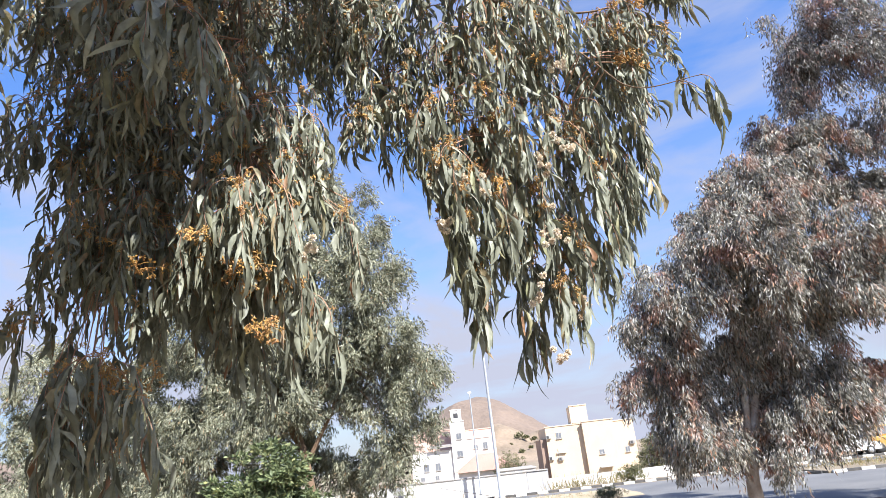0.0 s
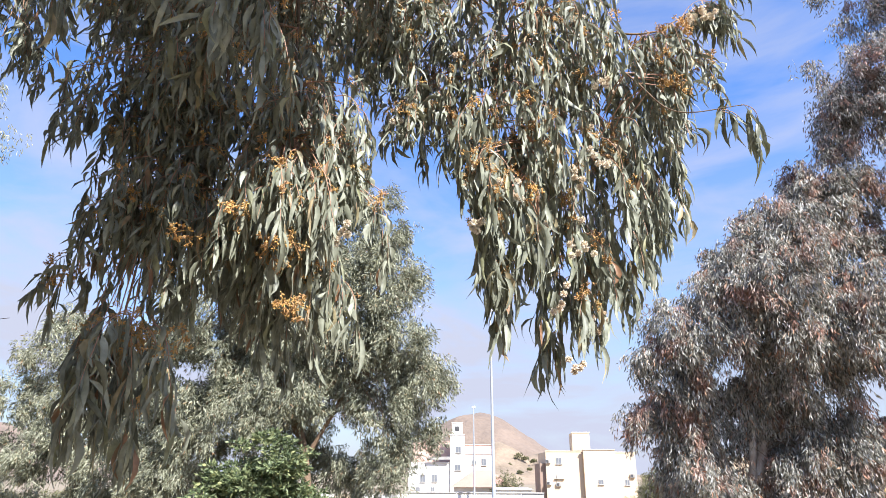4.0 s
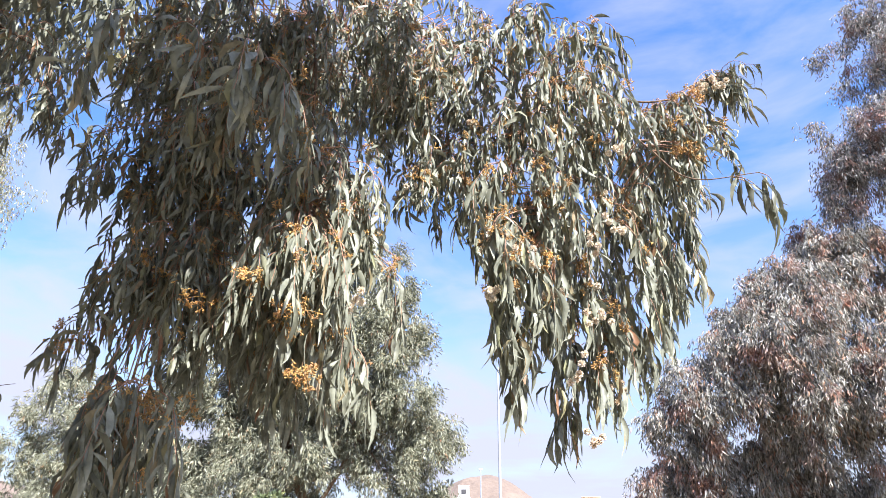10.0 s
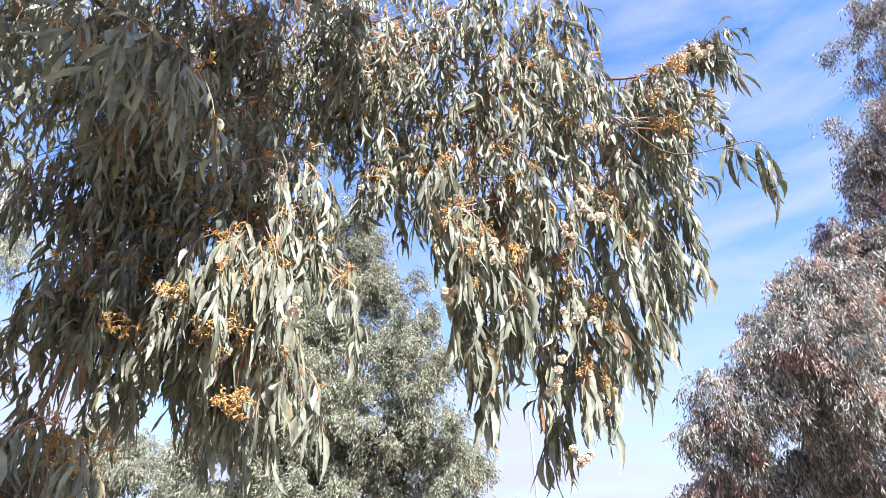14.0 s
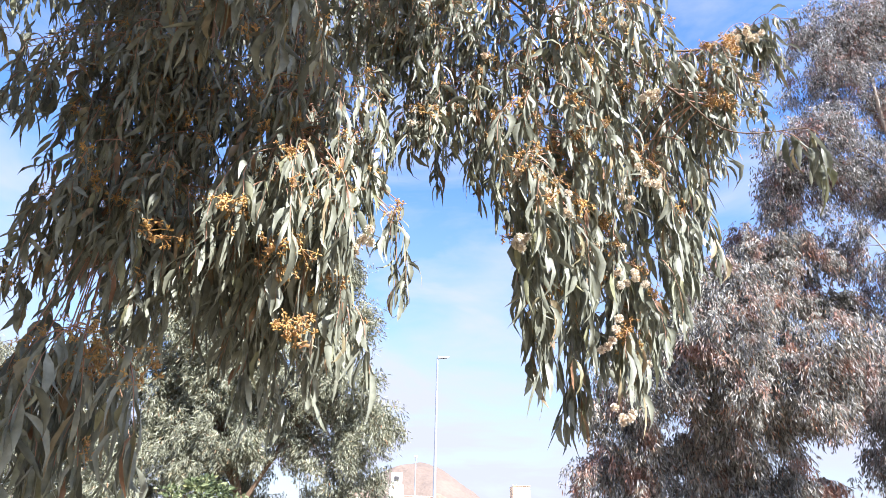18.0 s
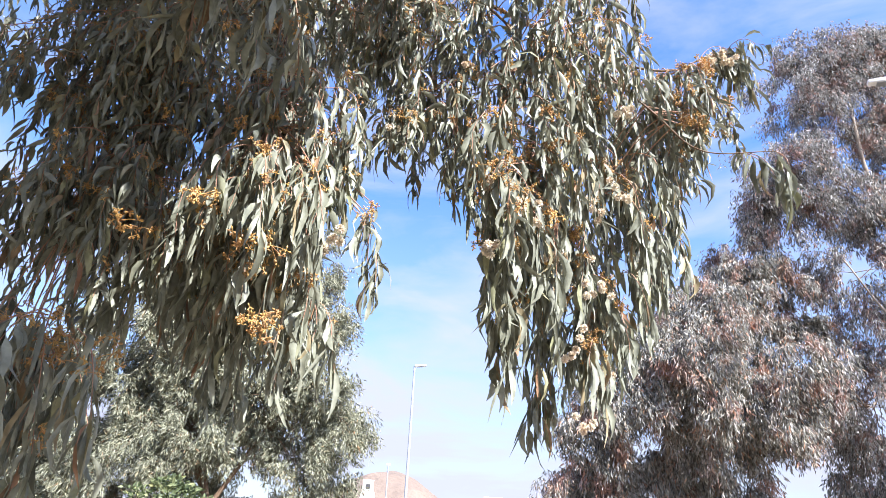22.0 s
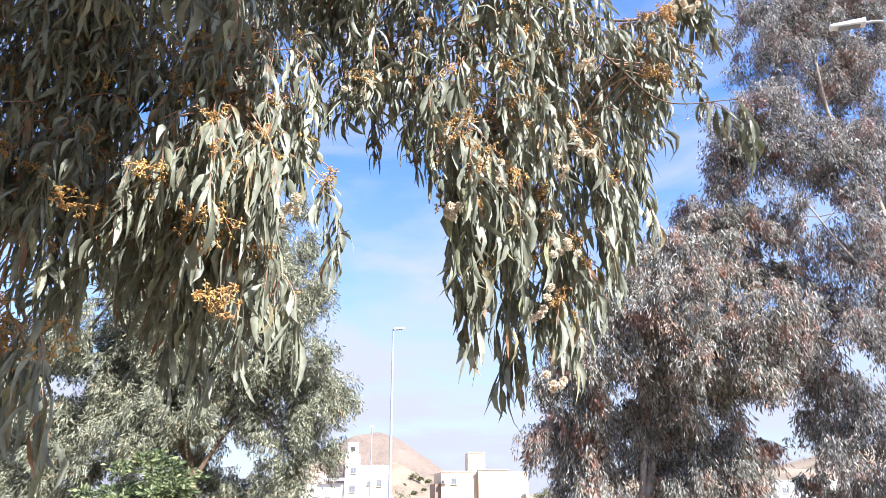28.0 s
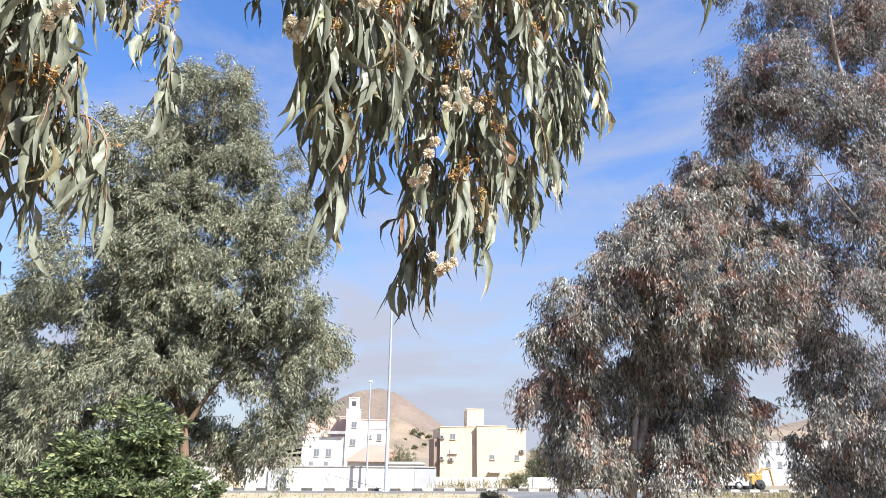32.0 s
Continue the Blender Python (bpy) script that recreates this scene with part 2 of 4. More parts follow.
M_YELLOW = mat("yellow_machine_paint", (0.48, 0.28, 0.05), (0.36, 0.21, 0.05), 2, 30, 0.5, 0.1, 0.003)
M_BLUE = mat("blue_plastic", (0.04, 0.25, 0.62), (0.05, 0.20, 0.5), 2, 30, 0.4, 0.1, 0.003)
M_HILL = mat("reddish_rock", (0.20, 0.148, 0.112), (0.13, 0.098, 0.076), 0.035, 0.5, 0.95, 0.9, 0.6)
M_SLOPE = mat("tan_scree", (0.26, 0.195, 0.135), (0.15, 0.115, 0.08), 0.06, 0.8, 0.95, 0.9, 0.4)


# ---- mesh helpers ----
def faces_mesh(name, verts, faces, material, smooth=False):
    """A mesh from an array of corners and an array of faces that all have the same number of corners."""
    verts, faces = np.asarray(verts, np.float32).reshape(-1, 3), np.asarray(faces, np.int32)
    me = bpy.data.meshes.new(name)
    n, k = faces.shape
    me.vertices.add(len(verts))
    me.vertices.foreach_set("co", verts.ravel())
    me.loops.add(n * k)
    me.loops.foreach_set("vertex_index", faces.ravel())
    me.polygons.add(n)
    me.polygons.foreach_set("loop_start", np.arange(0, n * k, k, dtype=np.int32))
    me.polygons.foreach_set("use_smooth", np.full(n, smooth, bool))
    me.materials.append(material)
    me.update(calc_edges=True)
    return me


def bm_mesh(name, bm, material, smooth=False):
    me = bpy.data.meshes.new(name)
    if smooth:
        for f in bm.faces:
            f.smooth = True
    bm.to_mesh(me)
    bm.free()
    me.materials.append(material)
    return me


def part(name, me, parent, label="", kind="", m=None):
    ob = new(name, me)
    ob.parent = parent
    if m is not None:
        ob.matrix_basis = m
    return tagged(ob, label=label, kind=kind)


def thing(name, label, category, group="", at=(0, 0, 0), kind=""):
    ob = new(name)
    ob.location = at
    return tagged(ob, label, category, group, kind)


def box(bm, x0, y0, z0, x1, y1, z1, bevel=0.0):
    made = bmesh.ops.create_cube(bm, size=1.0)["verts"]
    for v in made:
        v.co = Vector((x0 + (v.co.x + 0.5) * (x1 - x0), y0 + (v.co.y + 0.5) * (y1 - y0), z0 + (v.co.z + 0.5) * (z1 - z0)))
    if bevel:
        edges = {e for v in made for e in v.link_edges}
        bmesh.ops.bevel(bm, geom=list(edges), offset=bevel, segments=2, profile=0.5, affect="EDGES")
    return bm


def box_mesh(name, material, *args, bevel=0.0):
    return bm_mesh(name, box(bmesh.new(), *args, bevel=bevel), material)


def tube(points, radii, sides=6):
    """Corners and faces of a tapered tube along points."""
    pts, n = np.asarray(points, float), len(points)
    along = np.gradient(pts, axis=0)
    along /= np.linalg.norm(along, axis=1)[:, None] + 1e-9
    ref = np.where(np.abs(along[:, 2:]) > 0.9, [[1.0, 0, 0]], [[0, 0, 1.0]])
    a = np.cross(along, ref)
    a /= np.linalg.norm(a, axis=1)[:, None] + 1e-9
    b = np.cross(along, a)
    w = np.linspace(0, 2 * np.pi, sides, endpoint=False)
    ring = np.cos(w)[None, :, None] * a[:, None] + np.sin(w)[None, :, None] * b[:, None]
    verts = (pts[:, None] + ring * np.asarray(radii, float)[:, None, None]).reshape(-1, 3)
    i, j = np.meshgrid(np.arange(n - 1), np.arange(sides), indexing="ij")
    k = (j + 1) % sides
    faces = np.stack([i * sides + j, i * sides + k, (i + 1) * sides + k, (i + 1) * sides + j], -1).reshape(-1, 4)
    return verts, faces


def join(pieces):
    """Several (corners, faces) as one."""
    verts, faces, n = [], [], 0
    for v, f in pieces:
        verts.append(v)
        faces.append(np.asarray(f) + n)
        n += len(v)
    return np.concatenate(verts), np.concatenate(faces)


def smooth_line(points, n):
    """n points on a smooth line through the given ones."""
    p = np.asarray(points, float)
    p = np.vstack([2 * p[0] - p[1], p, 2 * p[-1] - p[-2]])
    out = []
    for u in np.linspace(0, len(p) - 3 - 1e-6, n):
        i, t = int(u), u - int(u)
        a, b, c, d = p[i : i + 4]
        out.append(0.5 * (2 * b + (c - a) * t + (2 * a - 5 * b + 4 * c - d) * t * t + (3 * b - a - 3 * c + d) * t**3))
    return np.array(out)


def unit(v):
    return v / (np.linalg.norm(v, axis=-1, keepdims=True) + 1e-9)


# ---- leaves ----
STATIONS = np.array([0.0, 0.07, 0.24, 0.48, 0.76, 1.0])
SHAPE = np.array([0.06, 0.12, 0.84, 1.0, 0.60, 0.02])


def long_leaves(base, way, side, length, width, sickle, droop, twist):
    """Sickle-shaped gum leaves with a folded midrib: corners (n, 18, 3) and the faces of one leaf."""
    s = STATIONS[None, :, None]
    down = np.array([0, 0, -1.0])
    normal = unit(np.cross(way, side))
    mid = base[:, None] + length[:, None, None] * (s * way[:, None] + droop[:, None, None] * s**2 * (down - way)[:, None] * 0.5
                                                   + sickle[:, None, None] * (s - s**2) * side[:, None])
    half = width[:, None, None] * 0.5 * SHAPE[None, :, None]
    c, t = np.cos(twist[:, None, None] * s), np.sin(twist[:, None, None] * s)
    across, face = c * side[:, None] + t * normal[:, None], c * normal[:, None] - t * side[:, None]
    left = mid + half * across + half * 0.35 * face
    right = mid - half * across + half * 0.35 * face
    verts = np.stack([left, mid, right], 2).reshape(len(base), -1, 3)
    k = np.arange(5)[:, None] * 3
    faces = np.concatenate([k + np.array([0, 1, 4, 3]), k + np.array([1, 2, 5, 4])])
    return verts, faces


def small_leaves(base, way, side, length, width, bend):
    """Far leaves: a bent kite each."""
    normal = unit(np.cross(way, side))
    mid = base + way * (length * 0.45)[:, None] + normal * (bend * length)[:, None]
    half = side * (width * 0.5)[:, None]
    return np.stack([base, mid - half, base + way * length[:, None], mid + half], 1)


def crown_leaves(rng, starts, outward, per, reach, length, width, lean=0.45, fall=(0.6, 2.0), ahead=0.25, arch=1.0):
    """Sprays of leaves: per leaves on each spray, fanning out ahead and falling."""
    n = len(starts)
    s = rng.random((n, per))
    run = reach[:, None] * s
    turn = rng.random((n, per)) * 2 * np.pi
    spread = 0.02 + 0.09 * s * (1 - s) * 4
    base = starts[:, None] + outward[:, None] * (run * (1 - 0.5 * s) * 0.6)[..., None]
    base = base + np.stack([np.cos(turn) * spread, np.sin(turn) * spread, -run * (0.35 + 0.65 * s) * arch], -1)
    drop = fall[0] + (fall[1] - fall[0]) * rng.random((n, per))
    way = np.stack([np.cos(turn) * lean, np.sin(turn) * lean, -drop], -1) + rng.normal(0, 0.38, (n, per, 3)) + outward[:, None] * ahead
    way = unit(way).reshape(-1, 3)
    side = unit(np.cross(way, unit(rng.normal(size=way.shape))))
    m = n * per
    v = small_leaves(base.reshape(-1, 3), way, side, length * rng.uniform(0.6, 1.3, m), width * rng.uniform(0.7, 1.3, m), rng.uniform(-0.15, 0.15, m))
    return v.reshape(-1, 3), np.arange(m * 4).reshape(-1, 4)


def clumps_in(rng, lobes, density):
    """Centres of clumps, mostly near the outside of each lobe, and the way out from it."""
    at, out = [], []
    for x, y, z, rx, ry, rz in lobes:
        n = max(6, int(density * (rx * ry + ry * rz + rx * rz)))
        d = unit(rng.normal(size=(n, 3)))
        r = rng.uniform(0.30, 1.25, (n, 1)) ** 0.5
        at.append(np.array([x, y, z]) + d * r * np.array([rx, ry, rz]))
        out.append(unit(d * np.array([1, 1, 0.4])))
    return np.concatenate(at), np.concatenate(out)


def gum_tree(name, label, seed, trunks, lobes, leaf, bark, density=6.5, sprays=13, per=24, length=0.19, width=0.036, clump=0.27, group="roadside gum trees", reach=0.8, fans=False, gaps=0.0):
    """A drooping gum tree: trunk, limbs, thin branches to each clump, and hanging leaves."""
    rng = np.random.default_rng(seed)
    base = trunks[0][0][:3]
    tree = thing(name, label, "tree", group, at=base)
    back = Matrix.Translation(-Vector(base))
    nodes = []
    for i, line in enumerate(trunks):
        pts = smooth_line([p[:3] for p in line], 6 * len(line))
        rad = np.interp(np.linspace(0, 1, len(pts)), np.linspace(0, 1, len(line)), [p[3] for p in line])
        rad = rad * (1 + 0.06 * np.sin(np.arange(len(pts)) * 1.7 + i))
        v, f = tube(pts, rad, 10)
        part("trunk" if i == 0 else "limb", faces_mesh("trunk", v, f, bark, True), tree, m=back)
        nodes.append(pts[len(pts) * 2 // 5 :])
    nodes = np.concatenate(nodes)
    centres, outward = clumps_in(rng, lobes, density)
    keep = np.array([noise.noise(Vector(c) * 0.62) for c in centres])
    keep = keep >= np.quantile(keep, gaps)
    centres, outward = centres[keep], outward[keep]
    pieces = []
    for c in centres[::2]:
        gap = nodes - c
        far = (np.linalg.norm(gap, axis=1) + 0.8 * np.maximum(gap[:, 2], 0)) * rng.uniform(0.8, 1.5, len(nodes))
        a = nodes[far.argmin()]
        if np.linalg.norm(c - a) > 2.4:
            continue
        up = np.array([0, 0, 0.22 * np.linalg.norm(c - a)])
        line = smooth_line([a, a * 0.5 + c * 0.5 + up + rng.normal(0, 0.12, 3), c + rng.normal(0, 0.1, 3)], 6)
        pieces.append(tube(line, np.linspace(0.016, 0.005, 6), 4))
    v, f = join(pieces)
    part("branchwork", faces_mesh("branchwork", v, f, M_BARK_DARK, True), tree, kind="stuff", m=back)
    starts = np.repeat(centres, sprays, 0) + rng.normal(0, clump, (len(centres) * sprays, 3)) * np.array([1, 1, 1.2 if fans else 0.6])
    if fans:
        out = unit(np.repeat(outward, sprays, 0) * 0.7 + rng.normal(0, 0.75, (len(starts), 3)) + np.array([0, 0, 0.25]))
        v, f = crown_leaves(rng, starts, out, per, rng.uniform(0.25, 0.6, len(starts)) * reach, length, width, lean=0.35, fall=(0.4, 1.7), ahead=0.75, arch=0.8)
    else:
        out = unit(np.repeat(outward, sprays, 0) + rng.normal(0, 0.5, (len(starts), 3)))
        v, f = crown_leaves(rng, starts, out, per, rng.uniform(0.5, 1.2, len(starts)) * reach, length, width)
    part("crown", faces_mesh("crown", v, f, leaf), tree, kind="stuff", m=back)
    return tree


# ---- ground, road and hills ----
def ease(u):
    u = np.clip(u, 0, 1)
    return u * u * (3 - 2 * u)


def ground_height(x, y):
    near = 1.25 * (1 - ease((y - 3) / 20.0))
    far = -1.7 * ease((y - 54) / 40.0)
    bump = 0.04 * np.sin(x * 0.9 + 1.3) * np.cos(y * 0.7) * (1 - ease((y - 18) / 8)) * ease((np.abs(y) - 0) / 3)
    return near + far + bump


def sheet(name, xs, ys, height, material, label, category, smooth=True):
    gx, gy = np.meshgrid(xs, ys)
    v = np.stack([gx, gy, height(gx, gy)], -1).reshape(-1, 3)
    i, j = np.meshgrid(np.arange(len(ys) - 1), np.arange(len(xs) - 1), indexing="ij")
    a = i * len(xs) + j
    f = np.stack([a, a + 1, a + 1 + len(xs), a + len(xs)], -1).reshape(-1, 4)
    return tagged(new(name, faces_mesh(name, v, f, material, smooth)), label, category, kind="structure")


gx = np.unique(np.concatenate([np.linspace(-2500, -60, 25), np.linspace(-60, 60, 81), np.linspace(60, 2500, 25)]))
gy = np.unique(np.concatenate([np.linspace(-800, -20, 10), np.linspace(-20, 130, 101), np.linspace(130, 2600, 30)]))
sheet("ground", gx, gy, ground_height, M_EARTH, "dry brown earth with thin patchy grass", "ground")
sheet("road", np.linspace(-300, 300, 31), np.linspace(25.5, 47.2, 5), lambda x, y: 0.012 + 0 * x, M_ASPHALT, "worn grey asphalt road between painted kerbs", "road")


def peaks(x, y, some):
    z = 0 * x
    for px, py, h, rx, ry in some:
        z = np.maximum(z, h * np.exp(-(((x - px) / rx) ** 2 + ((y - py) / ry) ** 2)))
    return z


def rough_hill(some, amount, size):
    def height(x, y):
        z = peaks(x, y, some)
        n = np.array([noise.fractal(Vector((a / size, b / size, 0)), 0.9, 2.1, 5) for a, b in zip(x.ravel(), y.ravel())]).reshape(x.shape)
        return z + amount * n * np.clip(z / 12, 0, 1) - 3
    return height


sheet("hill", np.linspace(-75, 80, 120), np.linspace(330, 470, 60),
      rough_hill([(-4, 400, 40, 48, 55)], 1.6, 14), M_HILL, "bare reddish-brown rocky hill behind the houses", "hill")
sheet("hill_slope", np.linspace(-40, 110, 110), np.linspace(270, 380, 60),
      rough_hill([(8, 345, 21, 20, 40), (30, 345, 15, 22, 36), (60, 350, 7, 30, 40)], 1.6, 9), M_SLOPE, "tan stony slope with scattered shrubs", "hill")
sheet("hill_far", np.linspace(-620, -190, 90), np.linspace(300, 560, 40),
      rough_hill([(-345, 400, 42, 90, 70), (-480, 420, 55, 110, 80), (-250, 430, 24, 60, 60)], 4, 25), M_HILL, "bare pinkish hillside above the valley", "hill")
sheet("hill_side", np.linspace(90, 520, 90), np.linspace(190, 520, 50),
      rough_hill([(200, 330, 17, 80, 70), (330, 380, 34, 120, 90)], 3, 25), M_SLOPE, "bare tan hillside behind the trees", "hill")


# ---- kerbs ----
def kerb_run(name, label, points, piece=0.75):
    kerb = thing(name, label, "kerb", kind="structure")
    meshes = [box_mesh("kerb_stone", m, 0, -0.09, -0.1, piece - 0.015, 0.09, 0.16, bevel=0.015) for m in (M_KERB_W, M_KERB_B)]
    n = 0
    for (x0, y0), (x1, y1) in zip(points, points[1:]):
        d = math.hypot(x1 - x0, y1 - y0)
        for i in range(int(d / piece)):
            u = i * piece / d
            part("kerb_stone", meshes[n % 2], kerb, m=pose(x0 + u * (x1 - x0), y0 + u * (y1 - y0), 0.0, 0, 0, math.degrees(math.atan2(y1 - y0, x1 - x0))))
            n += 1
    return kerb


kerb_run("kerb_1", "black and white painted kerb along the far roadside", [(-28, 47.4), (48, 48.6)])
kerb_run("kerb_2", "black and white painted kerb round the traffic island", [(48, 44), (19.5, 43), (17.6, 41.8), (17.4, 39.6), (18.8, 38.1), (48, 38.1)])
island = bmesh.new()
box(island, 18.6, 38.2, -0.1, 48, 43.2, 0.15, bevel=0.05)
tagged(new("traffic_island", bm_mesh("traffic_island", island, M_EARTH)), "low earth traffic island with dry grass", "island", kind="structure")


def tufts(name, label, category, seed, places, material, count, length, width, spread):
    """Upright grass and twiggy blades round some places."""
    rng = np.random.default_rng(seed)
    p = np.asarray(places, float)[rng.integers(0, len(places), count)]
    base = p + rng.normal(0, 1, (count, 3)) * np.asarray(spread)
    way = unit(rng.normal(0, 0.35, (count, 3)) + np.array([0, 0, 1.0]))
    side = unit(np.cross(way, unit(rng.normal(size=way.shape))))
    v = small_leaves(base, way, side, length * rng.uniform(0.4, 1.2, count), width * rng.uniform(0.6, 1.3, count), rng.uniform(-0.2, 0.2, count))
    me = faces_mesh(name, v.reshape(-1, 3), np.arange(count * 4).reshape(-1, 4), material)
    return tagged(new(name, me), label, category, kind="stuff")


sheet("verge", np.linspace(-60, 8.5, 70), np.linspace(37.5, 45.0, 12), lambda x, y: 0.02 + 0.05 * np.minimum(ease((y - 37.5) / 1.2), ease((45.0 - y) / 1.2)) + 0.02 * np.sin(x * 1.3) * np.sin(y * 1.1), M_SAND, "sandy tan verge between the two carriageways", "verge")
tufts("verge_grass", "thin dry grass on the sandy verge", "grass", 5, [(x, 41.5 + 1.5 * math.sin(x * 1.7), 0.04) for x in range(-16, 8, 2)], M_DRY, 1500, 0.25, 0.025, (0.9, 1.2, 0.01))
tufts("dry_grass", "dry yellow grass on the traffic island", "grass", 3, [(x, 40.5 + 0.8 * math.sin(x), 0.14) for x in range(20, 48, 2)], M_DRY, 3500, 0.4, 0.03, (1.1, 1.1, 0.01))
tufts("roadside_grass", "dry reedy grass at the foot of the wall", "grass", 4, [(5.2, 48.9, 0), (6.4, 49.0, 0), (7.6, 48.9, 0), (9.0, 49.0, 0)], M_DRY, 420, 1.1, 0.035, (0.45, 0.15, 0.01))


def shrub(name, label, seed, at, size, leaf, count, length, width, group=""):
    """A shrub: a few stems and a ragged mass of small leaves."""
    rng = np.random.default_rng(seed)
    s = thing(name, label, "shrub", group, at=at)
    pieces = []
    tips = []
    for i in range(9):
        a = rng.random() * 6.283
        tip = np.array([math.cos(a) * size[0] * rng.uniform(0.2, 0.8), math.sin(a) * size[1] * rng.uniform(0.2, 0.8), size[2] * rng.uniform(0.9, 1.5)])
        tips.append(tip)
        pieces.append(tube(smooth_line([(0, 0, 0), tip * 0.5 + np.array([0, 0, 0.15]), tip], 6), np.linspace(0.03, 0.006, 6) * size[2] + 0.004, 5))
    v, f = join(pieces)
    part("stems", faces_mesh("stems", v, f, M_BARK_DARK, True), s)
    d = unit(rng.normal(size=(count // 24, 3)))
    c = d * rng.uniform(0.35, 1.0, (len(d), 1)) ** 0.6 * np.asarray(size) * 0.62 + np.array([0, 0, size[2]])
    lump = unit(rng.normal(size=(12, 3))) * np.asarray(size) * 0.48
    c = c + lump[rng.integers(0, 12, len(c))]
    c = np.repeat(c, 24, 0) + rng.normal(0, 0.055, (len(d) * 24, 3)) * max(size)
    c[:, 2] = np.maximum(c[:, 2], 0.02)
    way = unit(rng.normal(0, 0.7, c.shape) + np.repeat(d, 24, 0) * 0.6)
    side = unit(np.cross(way, unit(rng.normal(size=way.shape))))
    n = len(c)
    v = small_leaves(c, way, side, length * rng.uniform(0.6, 1.3, n), width * rng.uniform(0.6, 1.3, n), rng.uniform(-0.15, 0.15, n))
    part("foliage", faces_mesh("foliage", v.reshape(-1, 3), np.arange(n * 4).reshape(-1, 4), leaf), s, kind="stuff")
    return s


def leafy_bush(name, label, seed, at, lobes, leaf, density, length, width, group=""):
    """A bush with several stems and layered sprays of leaves that point up and out."""
    rng = np.random.default_rng(seed)
    s = thing(name, label, "shrub", group, at=at)
    c, out = clumps_in(rng, lobes, density)
    c[:, 2] = np.maximum(c[:, 2], 0.12)
    pieces = []
    for p in c[::3]:
        pieces.append(tube(smooth_line([(rng.normal(0, 0.08), rng.normal(0, 0.08), 0), p * np.array([0.35, 0.35, 0.6]), p], 6), np.linspace(0.03, 0.005, 6), 5))
    v, f = join(pieces)
    part("stems", faces_mesh("stems", v, f, M_BARK_DARK, True), s)
    starts = np.repeat(c, 7, 0) + rng.normal(0, 0.07, (len(c) * 7, 3))
    ways = unit(np.repeat(out, 7, 0) * 0.8 + rng.normal(0, 0.6, starts.shape) + np.array([0, 0, 0.35]))
    v, f = crown_leaves(rng, starts, ways, 15, rng.uniform(0.2, 0.45, len(starts)), length, width, lean=0.8, fall=(-0.3, 0.5), ahead=0.6, arch=0.15)
    part("foliage", faces_mesh("foliage", v, f, leaf), s, kind="stuff")
    return s


# ---- buildings ----
def window_in(house, x, y, z, w, h):
    """A framed window, proud of a wall that faces the road."""
    win = part("window", box_mesh("window", M_TRIM, x - w / 2 - 0.06, y - 0.05, z - h / 2 - 0.06, x + w / 2 + 0.06, y + 0.05, z + h / 2 + 0.06, bevel=0.01), house)
    for side in (-1, 1):
        a, b = (x - w / 2, x - 0.03) if side < 0 else (x + 0.03, x + w / 2)
        part("pane", box_mesh("pane", M_GLASS, a, y - 0.058, z - h / 2, b, y - 0.045, z + h / 2), win)
    part("sill", box_mesh("sill", M_TRIM, x - w / 2 - 0.12, y - 0.16, z - h / 2 - 0.14, x + w / 2 + 0.12, y, z - h / 2 - 0.065, bevel=0.01), win)


def block(house, name, material, x0, y0, z0, x1, y1, z1, coping=True, label=""):
    part(name, box_mesh(name, material, x0, y0, z0, x1, y1, z1, bevel=0.03), house, label)
    if coping:
        part("coping", box_mesh("coping", material, x0 - 0.08, y0 - 0.08, z1 + 0.002, x1 + 0.08, y0 + 0.25, z1 + 0.16, bevel=0.02), house)


def canopy(house, x, y, z, w, deep=0.9):
    part("canopy", box_mesh("canopy", M_TRIM, x - w / 2, y - deep, z, x + w / 2, y, z + 0.12, bevel=0.02), house)


beige = thing("house", "cream two-storey rendered house with a stair tower on its roof", "house", "houses across the road")
block(beige, "wall", M_CREAM, 9.9, 105, -2, 15.6, 119, 6.0)
block(beige, "bay", M_CREAM, 15.6, 104.2, -2, 20.4, 119, 6.2)
block(beige, "wing", M_CREAM, 20.4, 105.0, -2, 23.6, 119, 5.85)
block(beige, "stair_tower", M_CREAM, 14.6, 108.5, 6.01, 17.4, 112, 9.0)
part("recess", box_mesh("recess", M_SHADE_BROWN, 9.0, 105.6, -1.8, 9.897, 116, 4.3), beige, "side recess of the house with its shade painted brown")
for x, z, w, h in ((11.9, 4.65, 0.75, 0.8), (18.0, 1.6, 0.7, 0.6), (22.1, 1.55, 0.6, 0.7)):
    window_in(beige, x, 105.0 if x < 15.6 else (104.2 if x < 20.4 else 105.0), z, w, h)
canopy(beige, 11.9, 105, 2.0, 1.5, 0.3)
canopy(beige, 18.3, 104.2, -0.7, 2.0)
canopy(beige, 16.0, 108.5, 6.3, 2.4, 0.3)
for x, z in ((10.25, 4.55), (10.25, 1.4), (11.7, 1.2), (22.95, 2.5)):
    unit_box = part("air_conditioner", box_mesh("air_conditioner", M_TRIM, x - 0.38, 104.66, z - 0.27, x + 0.38, 104.996, z + 0.27, bevel=0.04), beige, "small grey wall-mounted air conditioner")
    part("grille", box_mesh("grille", M_DARK, x - 0.3, 104.645, z - 0.2, x + 0.05, 104.659, z + 0.2), unit_box, "dark fan grille")
part("pipe", faces_mesh("pipe", *tube([(11.5, 104.94, 1.4), (11.45, 104.94, 2.6), (11.5, 104.96, 2.75)], [0.05, 0.05, 0.04], 6), M_TRIM, True), beige)

